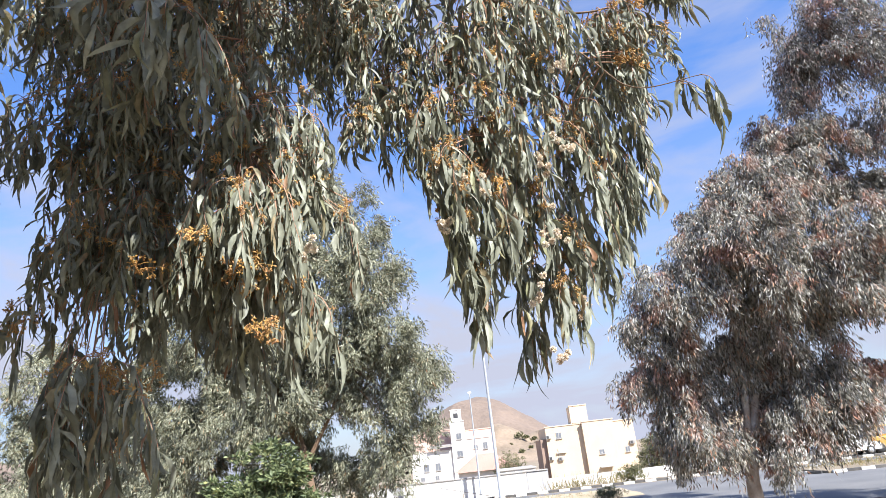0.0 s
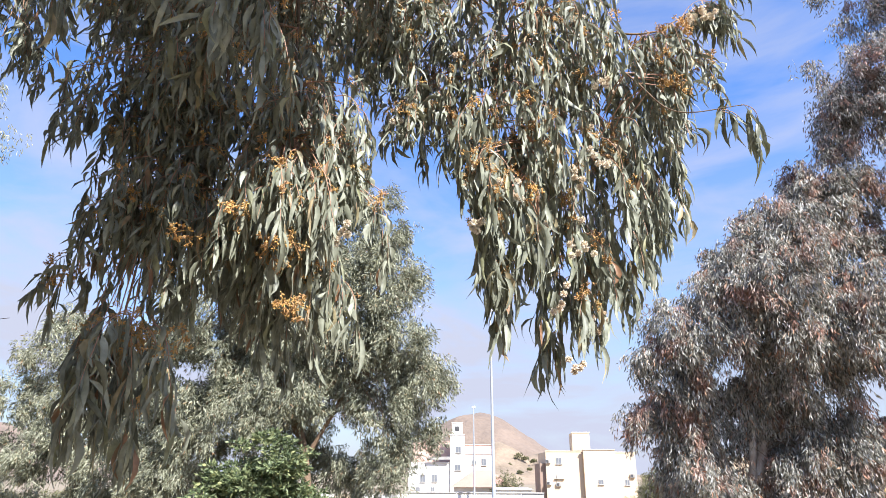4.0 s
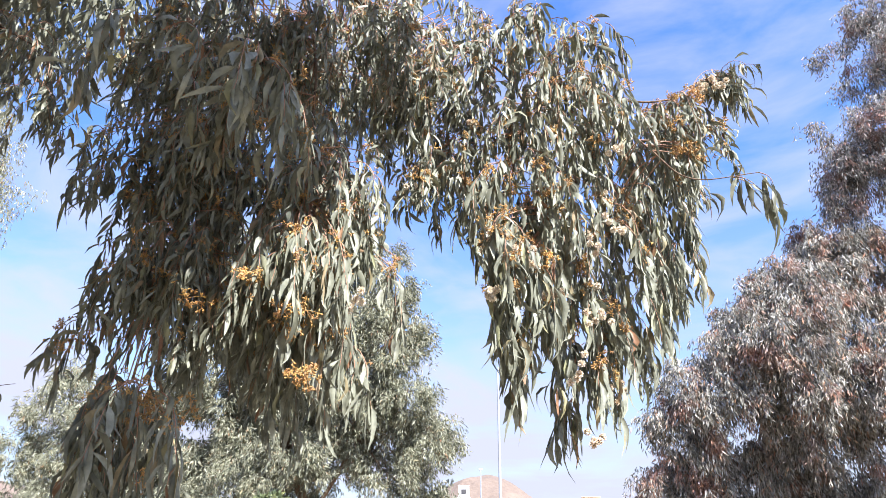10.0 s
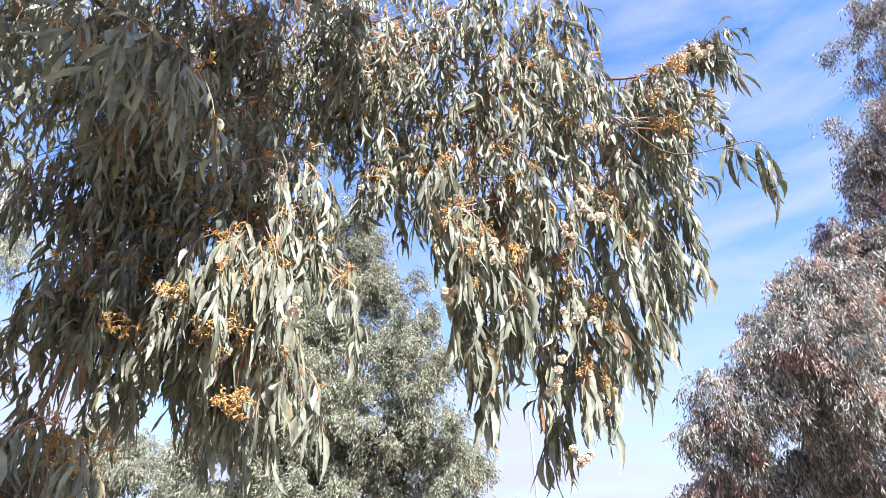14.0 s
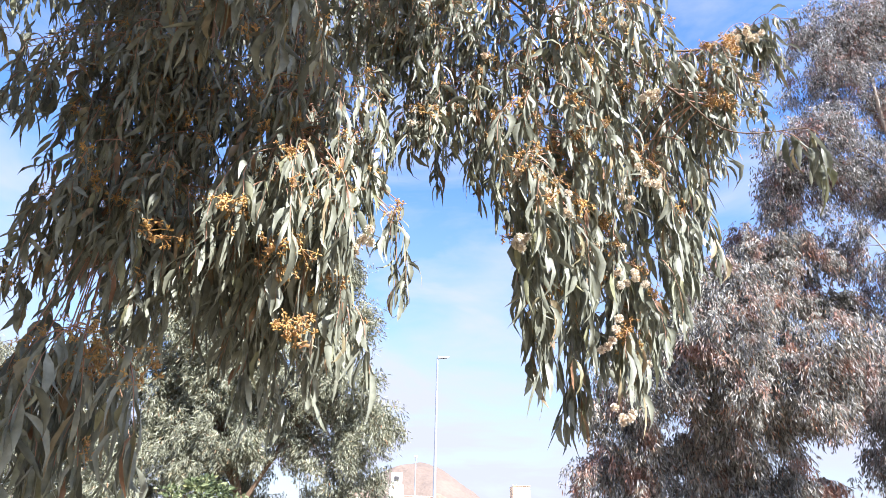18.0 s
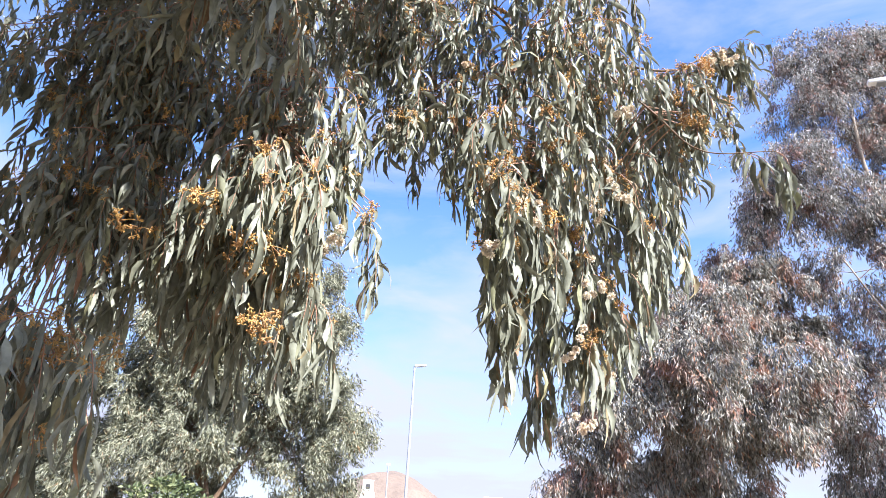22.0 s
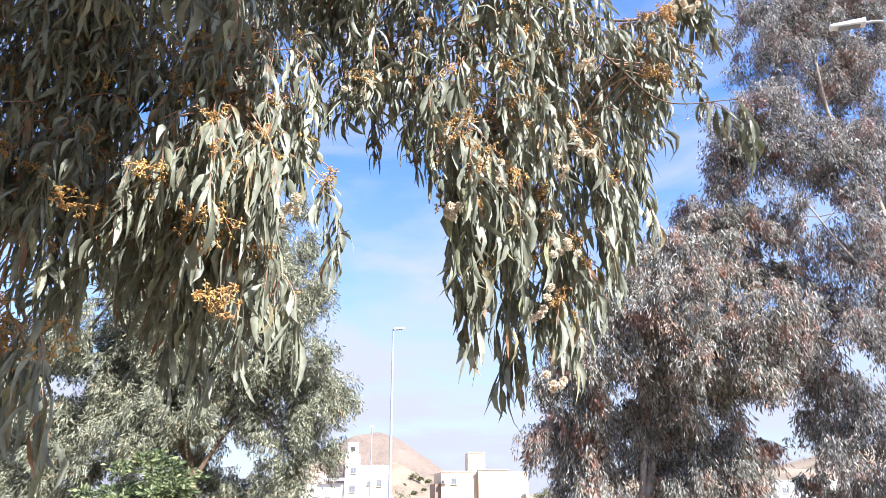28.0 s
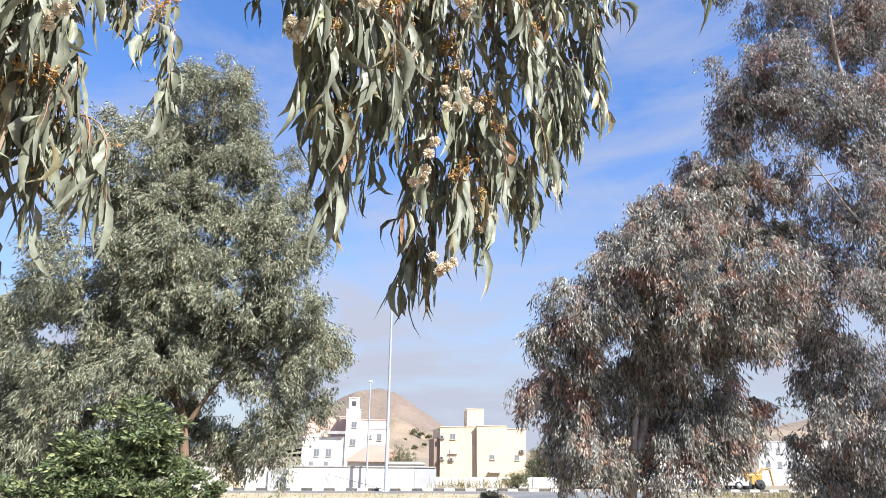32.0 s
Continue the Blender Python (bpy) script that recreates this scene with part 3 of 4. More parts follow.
white = thing("house", "white two-storey house with a square turret and arched openings", "house", "houses across the road")
block(white, "tower", M_WHITE, -5.4, 115, -2, -3.0, 119, 9.0)
block(white, "turret", M_WHITE, -5.1, 115.5, 9.17, -3.3, 117.5, 11.0)
# flat dark panel: the shade inside the turret's opening is put into its colour
part("opening", box_mesh("opening", M_DARK, -4.6, 115.44, 9.7, -3.8, 115.52, 10.5), white)
block(white, "wall", M_BLUSH, -3.0, 115.6, -2, 2.1, 124, 5.9)
block(white, "upper_storey", M_PINK, -2.98, 117.2, 6.07, 2.0, 124, 7.4, label="pink rendered upper storey")
block(white, "wing", M_WHITE, -12.6, 115.4, -2, -5.42, 124, 4.4)
part("eave", box_mesh("eave", M_TRIM, -9.2, 114.6, 4.95, -5.42, 118, 5.45, bevel=0.03), white, "dark shaded roof edge")
block(white, "back_block", M_PINK, -12.4, 120, -2, -5.6, 126, 8.0, label="pink rendered block at the back")
for x, y, z, w, h in ((-4.0, 115, 6.6, 0.8, 0.9), (-4.1, 115, 3.7, 0.9, 0.9), (-10.1, 115.4, 1.95, 0.8, 1.1), (-8.1, 115.4, 1.97, 0.8, 1.1), (0.35, 115.6, 4.6, 0.7, 1.0), (-1.3, 115.6, 4.6, 0.6, 0.5), (-10.9, 115.4, 0.2, 0.6, 0.6), (-8.4, 115.4, 0.2, 0.6, 0.6)):
    window_in(white, x, y, z, w, h)


def hip_roof(x0, y0, x1, y1, z, top, material):
    bm = bmesh.new()
    low = [bm.verts.new(p) for p in ((x0, y0, z), (x1, y0, z), (x1, y1, z), (x0, y1, z))]
    inset = (y1 - y0) / 2
    a, b = bm.verts.new((x0 + inset, (y0 + y1) / 2, top)), bm.verts.new((x1 - inset, (y0 + y1) / 2, top))
    for f in ((low[0], low[1], b, a), (low[1], low[2], b), (low[2], low[3], a, b), (low[3], low[0], a), (low[3], low[2], low[1], low[0])):
        bm.faces.new(f)
    return bm_mesh("roof", bm, material)


hall = thing("outbuilding", "low white outbuilding with a pink hipped roof", "building")
part("wall", box_mesh("wall", M_WHITE, -3.6, 88, -1.6, 2.8, 93, 1.1), hall)
part("roof", hip_roof(-4.1, 87.4, 4.3, 93.6, 1.12, 3.2, M_ROOF), hall, "pink hipped roof")
shed = thing("shelter", "flat-roofed white shelter behind the wall", "shelter")
part("roof", box_mesh("roof", M_TRIM, 1.2, 58, 1.48, 4.4, 64, 1.6, bevel=0.02), shed)
part("fascia", box_mesh("fascia", M_WHITE, 1.3, 58.1, 1.15, 4.3, 58.2, 1.475), shed)
for x in (1.4, 2.7, 4.0):
    part("post", box_mesh("post", M_WHITE, x, 58.25, -0.4, x + 0.2, 58.45, 1.477), shed)

yard = thing("boundary_wall", "long white rendered boundary wall with a grey coping", "wall", kind="structure")
for x0, x1, m in ((-6.1, -1.76, M_WHITE), (-1.70, 3.0, M_WHITE), (3.03, 4.6, M_GREYWALL)):
    part("panel", box_mesh("panel", m, x0, 50, -0.2, x1, 50.22, 1.45, bevel=0.01), yard)
    part("coping", box_mesh("coping", M_TRIM, x0 - 0.01, 49.93, 1.455, x1 + 0.01, 50.29, 1.53, bevel=0.01), yard)
side_wall = thing("boundary_wall", "grey, white and cream panelled boundary wall", "wall", kind="structure")
part("panel", box_mesh("panel", M_GREYWALL, -7.5, 50.6, -0.2, -6.15, 50.8, 1.3, bevel=0.01), side_wall)
for x0, x1, m in ((-9.4, -7.55, M_WHITE), (-10.9, -9.45, M_CREAM), (-16.0, -10.95, M_WHITE), (-24.0, -16.05, M_WHITE)):
    part("panel", box_mesh("panel", m, x0, 50.8, -0.2, x1, 51.0, 1.35, bevel=0.01), side_wall)
low_wall = thing("garden_wall", "low white garden wall before the cream house", "wall", kind="structure")
for i in range(5):
    part("panel", box_mesh("panel", M_WHITE, 4.65 + i * 1.9, 52, -0.3, 6.5 + i * 1.9, 52.2, 0.75, bevel=0.01), low_wall)
far_wall = thing("garden_wall", "low white wall beyond the road", "wall", kind="structure")
for i in range(8):
    part("panel", box_mesh("panel", M_WHITE, 17 + i * 3.0, 60, -0.6, 19.9 + i * 3.0, 60.2, 0.85, bevel=0.01), far_wall)

grey = thing("house", "grey block house with two rows of small windows", "house", "houses across the road")
block(grey, "wall", M_GREYWALL, 69, 120, -3, 79, 132, 4.6)
block(grey, "wing", M_WHITE, 79, 121, -3, 87, 132, 4.8)
for i in range(4):
    for z in (0.6, 3.0):
        window_in(grey, 70.5 + i * 2.3, 120, z, 0.7, 0.9)
window_in(grey, 82, 121, 2.8, 0.9, 1.0)
ochre = thing("house", "ochre rendered house beyond the road", "house", "houses across the road")
block(ochre, "wall", M_CREAM, 33, 112, -3, 46, 122, 5.2)
for i in range(4):
    window_in(ochre, 34.5 + i * 3.2, 112, 2.8, 0.9, 1.1)
tan = thing("house", "small white house far up the road", "house", "houses across the road")
block(tan, "wall", M_WHITE, 51, 118, -3, 61, 128, 3.2)
for i in range(3):
    window_in(tan, 53 + i * 3, 118, 1.2, 0.9, 1.0)


# ---- street lamps ----
def street_lamp(label, x, y, base, top, turn, arm=0.55, scale=1.0, ways=(-1, 1)):
    lamp = thing("street_lamp", label, "street lamp", "street lamps", at=(x, y, base))
    h = top - base
    part("pole", faces_mesh("pole", *tube([(0, 0, 0), (0, 0, 0.02), (0, 0, h * 0.5), (0, 0, h)], np.array([0.14, 0.13, 0.10, 0.07]) * scale, 12), M_STEEL, True), lamp)
    part("base_plate", box_mesh("base_plate", M_STEEL, -0.22, -0.22, 0.0, 0.22, 0.22, 0.03, bevel=0.005), lamp)
    for k in ways:
        c, s = math.cos(radians(turn)) * k, math.sin(radians(turn)) * k
        line = [(0, 0, h - 0.12), (c * arm * 0.4, s * arm * 0.4, h - 0.02), (c * arm, s * arm, h + 0.02)]
        part("arm", faces_mesh("arm", *tube(smooth_line(line, 7), [0.035 * scale] * 7, 8), M_STEEL, True), lamp)
        bm = bmesh.new()
        bmesh.ops.create_cube(bm, size=1.0)
        for v in bm.verts:
            nose = v.co.x > 0
            v.co = Vector((v.co.x * 0.85, v.co.y * (0.20 if nose else 0.28), v.co.z * (0.09 if nose else 0.15) + (0.02 if v.co.z > 0 else 0)))
        bmesh.ops.bevel(bm, geom=list(bm.edges), offset=0.035, segments=3, profile=0.6, affect="EDGES")
        head = part("luminaire", bm_mesh("luminaire", bm, M_LAMP, True), lamp, "white flat lamp housing", m=pose(c * (arm + 0.35), s * (arm + 0.35), h + 0.05, 0, -5, turn + (0 if k > 0 else 180)))
        part("lens", box_mesh("lens", M_GLASS, -0.30, -0.09, -0.085, 0.22, 0.09, -0.06, bevel=0.008), head)
    return lamp


street_lamp("tall slim grey steel street lamp across the road", 0.94, 47.0, 0.0, 14.3, 0, 0.1, 1.0, (1,))
street_lamp("tall grey steel double-armed street lamp among the gum trees", 13.35, 13.1, 0.75, 14.75, -27)
street_lamp("slim grey lamp post beside the white wall", -0.42, 49.4, 0.0, 7.5, 90, 0.05, 0.6, (1,))
street_lamp("slim grey lamp post beside the far road", -50.3, 60.0, -0.2, 7.9, 20, 0.3, 0.8, (1,))
# dark sloping line built as a thin tube; no cable is known there
dark_slope = thing("sloping_line", "thin dark line sloping from the lamp base to the wall", "cable")
part("cable", faces_mesh("cable", *tube([(0.85, 47.1, 0.12), (-1.2, 48.6, 0.55), (-3.3, 49.9, 1.0)], [0.018] * 3, 5), M_DARK, True), dark_slope)


# ---- vehicles ----
def saloon_car(label, x, y, z, turn, paint):
    car = thing("car", label, "car", "cars on the road", at=(x, y, z))
    car.rotation_euler = (0, 0, radians(turn))
    bm = bmesh.new()
    side = [(-2.2, 0.35), (-2.25, 0.7), (-2.1, 0.93), (-1.45, 0.98), (-0.75, 1.38), (0.35, 1.42), (1.15, 0.98), (1.95, 0.86), (2.2, 0.65), (2.2, 0.32)]
    rows = []
    for w, inset in ((-0.86, 0.0), (0.86, 0.0)):
        rows.append([bm.verts.new((px, w * (0.78 if pz > 1.2 else 1.0), pz)) for px, pz in side])
    for i in range(len(side)):
        j = (i + 1) % len(side)
        bm.faces.new((rows[0][i], rows[0][j], rows[1][j], rows[1][i]))
    bm.faces.new(rows[0][::-1])
    bm.faces.new(rows[1])
    bmesh.ops.recalc_face_normals(bm, faces=list(bm.faces))
    bmesh.ops.bevel(bm, geom=list(bm.edges), offset=0.06, segments=3, profile=0.6, affect="EDGES")
    part("body", bm_mesh("body", bm, paint, True), car)
    for k in (-1, 1):
        bm = bmesh.new()
        q = [bm.verts.new((px, k * w, pz)) for px, w, pz in ((-1.25, 0.845, 1.02), (0.95, 0.845, 1.02), (0.32, 0.70, 1.33), (-0.68, 0.70, 1.33))]
        f = bm.faces.new(q if k < 0 else q[::-1])
        part("side_window", bm_mesh("side_window", bmesh_thick(bm, 0.012 * k), M_GLASS), car)
    for px, pz, qx, qz in ((-1.36, 1.06, -0.84, 1.36), (1.08, 1.05, 0.45, 1.40)):
        bm = bmesh.new()
        bm.faces.new([bm.verts.new(p) for p in ((px, -0.72, pz), (px, 0.72, pz), (qx, 0.58, qz), (qx, -0.58, qz))])
        part("windscreen", bm_mesh("windscreen", bmesh_thick(bm, 0.02), M_GLASS), car)
    for px in (-1.35, 1.38):
        for k in (-1, 1):
            wheel = part("wheel", faces_mesh("tyre", *tube([(px, k * 0.68, 0.32), (px, k * 0.70, 0.32), (px, k * 0.86, 0.32), (px, k * 0.88, 0.32)], [0.20, 0.32, 0.32, 0.20], 20), M_RUBBER, True), car)
            part("rim", faces_mesh("rim", *tube([(px, k * 0.82, 0.32), (px, k * 0.885, 0.32), (px, k * 0.89, 0.32)], [0.20, 0.19, 0.03], 14), M_STEEL, True), wheel)
    for k in (-1, 1):
        part("headlight", box_mesh("headlight", M_LAMP, 2.14, k * 0.66 - 0.14, 0.62, 2.23, k * 0.66 + 0.14, 0.74, bevel=0.02), car)
        part("tail_light", box_mesh("tail_light", M_TWIG, -2.26, k * 0.66 - 0.14, 0.70, -2.17, k * 0.66 + 0.14, 0.82, bevel=0.02), car)
    return car


def bmesh_thick(bm, d):
    bmesh.ops.solidify(bm, geom=list(bm.faces), thickness=d)
    return bm


saloon_car("white saloon car parked beyond the road", 26.5, 51.2, 0.0, 0, M_CARW)
saloon_car("white saloon car parked beyond the road", 18.0, 51.6, 0.0, 180, M_CARW)

loader = thing("loader", "yellow site machine parked beyond the kerb", "machine", at=(30.0, 52.0, -0.05))
loader.scale = (0.8, 0.8, 0.8)
part("body", box_mesh("body", M_YELLOW, -1.6, -0.8, 0.5, 0.6, 0.8, 1.5, bevel=0.08), loader)
part("cab_frame", box_mesh("cab_frame", M_YELLOW, -0.9, -0.6, 1.504, 0.3, 0.6, 2.5, bevel=0.08), loader)
part("cab_window", box_mesh("cab_window", M_GLASS, -0.75, -0.615, 1.65, 0.15, -0.603, 2.35), loader)
part("boom", faces_mesh("boom", *tube([(0.5, 0, 1.1), (1.2, 0, 2.0), (1.9, 0, 1.9), (2.1, 0, 0.4)], [0.12, 0.12, 0.10, 0.09], 6), M_YELLOW), loader)
for px in (-1.2, 0.2):
    for k in (-1, 1):
        part("wheel", faces_mesh("wheel", *tube([(px, k * 0.66, 0.5), (px, k * 0.68, 0.5), (px, k * 0.98, 0.5), (px, k * 1.0, 0.5)], [0.1, 0.5, 0.5, 0.1], 18), M_RUBBER, True), loader)
drum = thing("water_drum", "blue plastic drum beside the far road", "drum", at=(-49.3, 58.5, -0.15))
part("barrel", faces_mesh("barrel", *tube([(0, 0, 0), (0, 0, 0.01), (0, 0, 0.4), (0, 0, 0.8), (0, 0, 1.2), (0, 0, 1.21)], [0.02, 0.38, 0.42, 0.42, 0.38, 0.02], 18), M_BLUE, True), drum)


# ---- trees and shrubs ----
gum_tree("gum_tree", "olive-green drooping gum tree with a leaning brown trunk", 11,
         [[(-4.6, 19.5, 0.1, 0.17), (-4.9, 19.4, 3.2, 0.12), (-5.7, 19.5, 6.0, 0.095), (-5.6, 19.5, 10.0, 0.07), (-5.1, 19.5, 13.8, 0.03)],
          [(-4.9, 19.4, 3.2, 0.07), (-3.4, 19.2, 6.0, 0.05), (-2.8, 19.1, 9.0, 0.03)], [(-4.9, 19.4, 3.4, 0.07), (-6.6, 19.4, 6.5, 0.07), (-7.8, 19.4, 9.0, 0.04)]],
         [(-5.3, 19.5, 12.9, 1.5, 1.4, 1.7), (-3.6, 19.2, 10.5, 1.5, 1.5, 1.5), (-7.0, 19.5, 11.0, 1.9, 1.7, 1.9), (-2.9, 19.0, 8.4, 1.2, 1.2, 1.1),
          (-1.9, 19.1, 6.5, 1.0, 1.1, 0.8), (-3.9, 18.9, 6.6, 1.4, 1.4, 1.3), (-7.8, 19.4, 7.6, 2.2, 1.8, 2.1), (-1.6, 19.2, 5.4, 0.9, 1.0, 0.7),
          (-3.9, 20.7, 3.6, 1.3, 0.6, 1.4), (-2.4, 19.1, 2.9, 0.6, 0.7, 1.2), (-7.2, 19.4, 4.6, 2.1, 1.5, 1.3)] + [(-5.6, 19.0, 8.8, 1.4, 1.3, 1.4), (-9.6, 19.8, 5.6, 1.6, 1.5, 1.6),
          (-5.5, 18.3, 4.6, 1.3, 0.7, 1.2), (-5.3, 18.4, 7.4, 1.3, 0.7, 1.1), (-2.6, 19.0, 4.8, 1.0, 1.0, 0.9), (-2.9, 19.3, 3.9, 0.8, 0.6, 0.7),
          (-4.4, 20.0, 5.4, 1.4, 0.8, 1.4), (-4.6, 19.6, 10.0, 1.6, 1.2, 1.6), (-6.6, 20.0, 6.4, 1.6, 0.9, 1.6), (-8.6, 19.6, 3.0, 1.6, 1.0, 1.0), (-6.4, 19.6, 2.4, 1.2, 0.8, 0.9), (-1.33, 19.20, 3.99, 0.24, 0.24, 0.24)],
         M_OLIVE, M_BARK_DARK, density=15, sprays=13, per=20, length=0.155, width=0.031, clump=0.15, reach=0.9, fans=True, gaps=0.2)
gum_tree("gum_tree", "grey-green gum tree beside the road, thinner crown", 12,
         [[(-14.2, 23.5, 0.1, 0.22), (-14.3, 23.5, 3.0, 0.17), (-15.2, 23.6, 6.0, 0.09), (-15.8, 23.6, 8.5, 0.04)], [(-14.3, 23.5, 2.6, 0.1), (-12.4, 23.2, 5.5, 0.05)]],
         [(-15.6, 23.6, 7.3, 1.9, 1.6, 1.4), (-17.2, 23.6, 4.6, 1.5, 1.5, 1.5), (-13.2, 23.2, 5.8, 2.2, 1.8, 1.6), (-16.0, 23.4, 2.6, 1.6, 1.4, 1.0), (-12.2, 23.0, 3.0, 1.8, 1.5, 1.2), (-14.4, 22.6, 3.6, 1.6, 0.9, 1.3), (-10.6, 22.8, 1.8, 1.4, 0.9, 0.8), (-13.6, 22.8, 1.4, 1.6, 0.8, 0.6)],
         M_OLIVE, M_BARK_DARK, density=12, sprays=11, per=15, length=0.19, clump=0.15, fans=True, gaps=0.2)
gum_tree("gum_tree", "tall pale gum tree with sparse sunlit foliage", 13,
         [[(-20.5, 20, 0.2, 0.3), (-20.3, 20, 7, 0.22), (-19.6, 20, 13, 0.12), (-19.4, 20, 18, 0.05)], [(-20.3, 20, 7, 0.12), (-18.6, 20, 11, 0.06)]],
         [(-20.3, 20, 15.0, 2.2, 1.8, 2.8), (-20.0, 20, 10.5, 1.9, 1.8, 1.5), (-22.5, 20, 12.0, 2.2, 1.8, 2.0), (-21, 20, 18.5, 1.8, 1.6, 1.6)],
         M_OLIVE, M_BARK, density=5, sprays=10, per=20)
gum_tree("gum_tree", "grey-brown drooping gum tree with a pale forked trunk", 14,
         [[(8.25, 21.5, 0.05, 0.24), (8.3, 21.5, 1.6, 0.19), (9.0, 21.4, 4.0, 0.14), (10.4, 21.4, 8.0, 0.09), (11.8, 21.5, 12.0, 0.04)],
          [(8.28, 21.5, 1.4, 0.14), (7.6, 21.4, 3.4, 0.10), (7.0, 21.2, 6.5, 0.05)], [(8.3, 21.5, 1.7, 0.13), (8.6, 21.3, 4.2, 0.10), (9.0, 21.2, 8.5, 0.05)],
          [(9.0, 21.4, 4.0, 0.11), (11.4, 21.4, 6.5, 0.07), (13.6, 21.4, 9.0, 0.04)]],
         [(12.2, 21.5, 11.4, 2.0, 1.8, 1.5), (9.6, 21.2, 9.4, 1.9, 1.7, 1.4), (7.3, 20.6, 7.3, 1.5, 1.3, 1.2), (13.6, 21.5, 8.6, 2.0, 1.9, 2.0), (10.6, 20.9, 6.9, 2.2, 1.7, 1.8),
          (5.5, 21.3, 4.8, 0.7, 0.9, 0.7), (6.9, 21.8, 4.6, 1.2, 1.0, 1.4), (11.7, 21.2, 6.7, 1.0, 1.2, 0.8), (15.3, 21.3, 5.4, 0.7, 0.9, 1.3), (6.7, 21.0, 3.0, 0.6, 0.9, 0.6), (9.0, 21.9, 5.0, 1.2, 1.0, 0.9)] + [(11.0, 21.0, 3.9, 0.9, 1.0, 0.9),
          (10.4, 20.9, 2.9, 0.8, 0.9, 0.5), (14.3, 21.0, 3.1, 0.7, 1.0, 0.7), (9.8, 20.7, 3.3, 0.7, 0.6, 0.5),
          (7.4, 21.5, 2.6, 1.0, 0.6, 0.6), (8.6, 21.6, 2.9, 0.9, 0.5, 0.6), (8.8, 19.2, 7.3, 1.2, 0.6, 0.6), (10.2, 19.0, 7.1, 1.2, 0.6, 0.6), (11.4, 19.1, 6.8, 0.9, 0.6, 0.6), (9.4, 20.5, 2.0, 0.7, 0.4, 0.4), (14.2, 20.6, 2.2, 0.6, 0.5, 0.5), (8.2, 20.2, 8.7, 1.3, 1.2, 1.1), (10.2, 20.3, 10.5, 1.5, 1.3, 1.1), (11.9, 20.8, 12.5, 0.9, 0.8, 0.8), (6.3, 20.6, 6.3, 1.0, 1.0, 0.9), (9.2, 18.9, 8.6, 1.6, 0.9, 0.8), (11.6, 18.9, 8.4, 1.5, 0.9, 0.9), (6.5, 21.6, 3.4, 0.8, 0.7, 0.8), (6.5, 21.4, 2.3, 0.5, 0.5, 0.5), (10.4, 22.0, 4.6, 1.4, 0.8, 1.0), (8.2, 22.4, 4.2, 1.3, 0.8, 1.1), (12.3, 21.2, 4.0, 0.7, 0.6, 0.6)],
         M_GREY, M_BARK, density=7.0, sprays=17, clump=0.21, length=0.2, width=0.04, gaps=0.17)
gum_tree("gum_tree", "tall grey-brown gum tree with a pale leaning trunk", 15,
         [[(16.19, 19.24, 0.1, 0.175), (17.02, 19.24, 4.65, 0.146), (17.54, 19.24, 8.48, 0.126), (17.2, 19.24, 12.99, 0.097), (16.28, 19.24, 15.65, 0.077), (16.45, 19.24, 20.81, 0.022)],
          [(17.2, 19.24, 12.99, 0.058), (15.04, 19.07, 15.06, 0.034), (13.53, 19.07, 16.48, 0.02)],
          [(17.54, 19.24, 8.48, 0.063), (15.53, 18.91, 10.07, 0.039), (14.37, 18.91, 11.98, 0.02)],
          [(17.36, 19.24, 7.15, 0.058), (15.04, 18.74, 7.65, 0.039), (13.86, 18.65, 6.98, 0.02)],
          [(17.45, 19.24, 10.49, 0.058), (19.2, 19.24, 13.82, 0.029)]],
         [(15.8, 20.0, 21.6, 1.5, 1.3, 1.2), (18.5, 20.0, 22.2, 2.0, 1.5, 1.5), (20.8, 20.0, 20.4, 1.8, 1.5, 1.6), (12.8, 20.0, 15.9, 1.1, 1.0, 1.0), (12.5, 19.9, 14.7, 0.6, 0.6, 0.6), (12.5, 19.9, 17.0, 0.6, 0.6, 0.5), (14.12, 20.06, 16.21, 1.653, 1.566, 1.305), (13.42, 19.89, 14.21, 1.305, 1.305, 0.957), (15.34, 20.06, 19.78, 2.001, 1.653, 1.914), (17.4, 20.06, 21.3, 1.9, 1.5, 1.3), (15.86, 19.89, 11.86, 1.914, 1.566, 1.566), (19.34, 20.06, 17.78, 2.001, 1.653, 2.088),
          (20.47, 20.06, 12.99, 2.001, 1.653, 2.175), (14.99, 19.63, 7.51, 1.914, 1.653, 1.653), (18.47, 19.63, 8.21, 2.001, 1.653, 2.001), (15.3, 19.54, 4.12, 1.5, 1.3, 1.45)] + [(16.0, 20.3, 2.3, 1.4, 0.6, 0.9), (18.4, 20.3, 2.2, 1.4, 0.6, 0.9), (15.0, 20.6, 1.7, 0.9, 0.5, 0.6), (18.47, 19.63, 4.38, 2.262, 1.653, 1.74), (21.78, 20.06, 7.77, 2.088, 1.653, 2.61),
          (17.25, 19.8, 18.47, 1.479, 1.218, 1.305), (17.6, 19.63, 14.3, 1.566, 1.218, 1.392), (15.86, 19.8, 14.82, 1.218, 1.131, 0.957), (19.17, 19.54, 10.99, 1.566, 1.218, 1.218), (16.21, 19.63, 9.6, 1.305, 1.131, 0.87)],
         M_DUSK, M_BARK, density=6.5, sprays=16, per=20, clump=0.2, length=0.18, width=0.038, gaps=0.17)
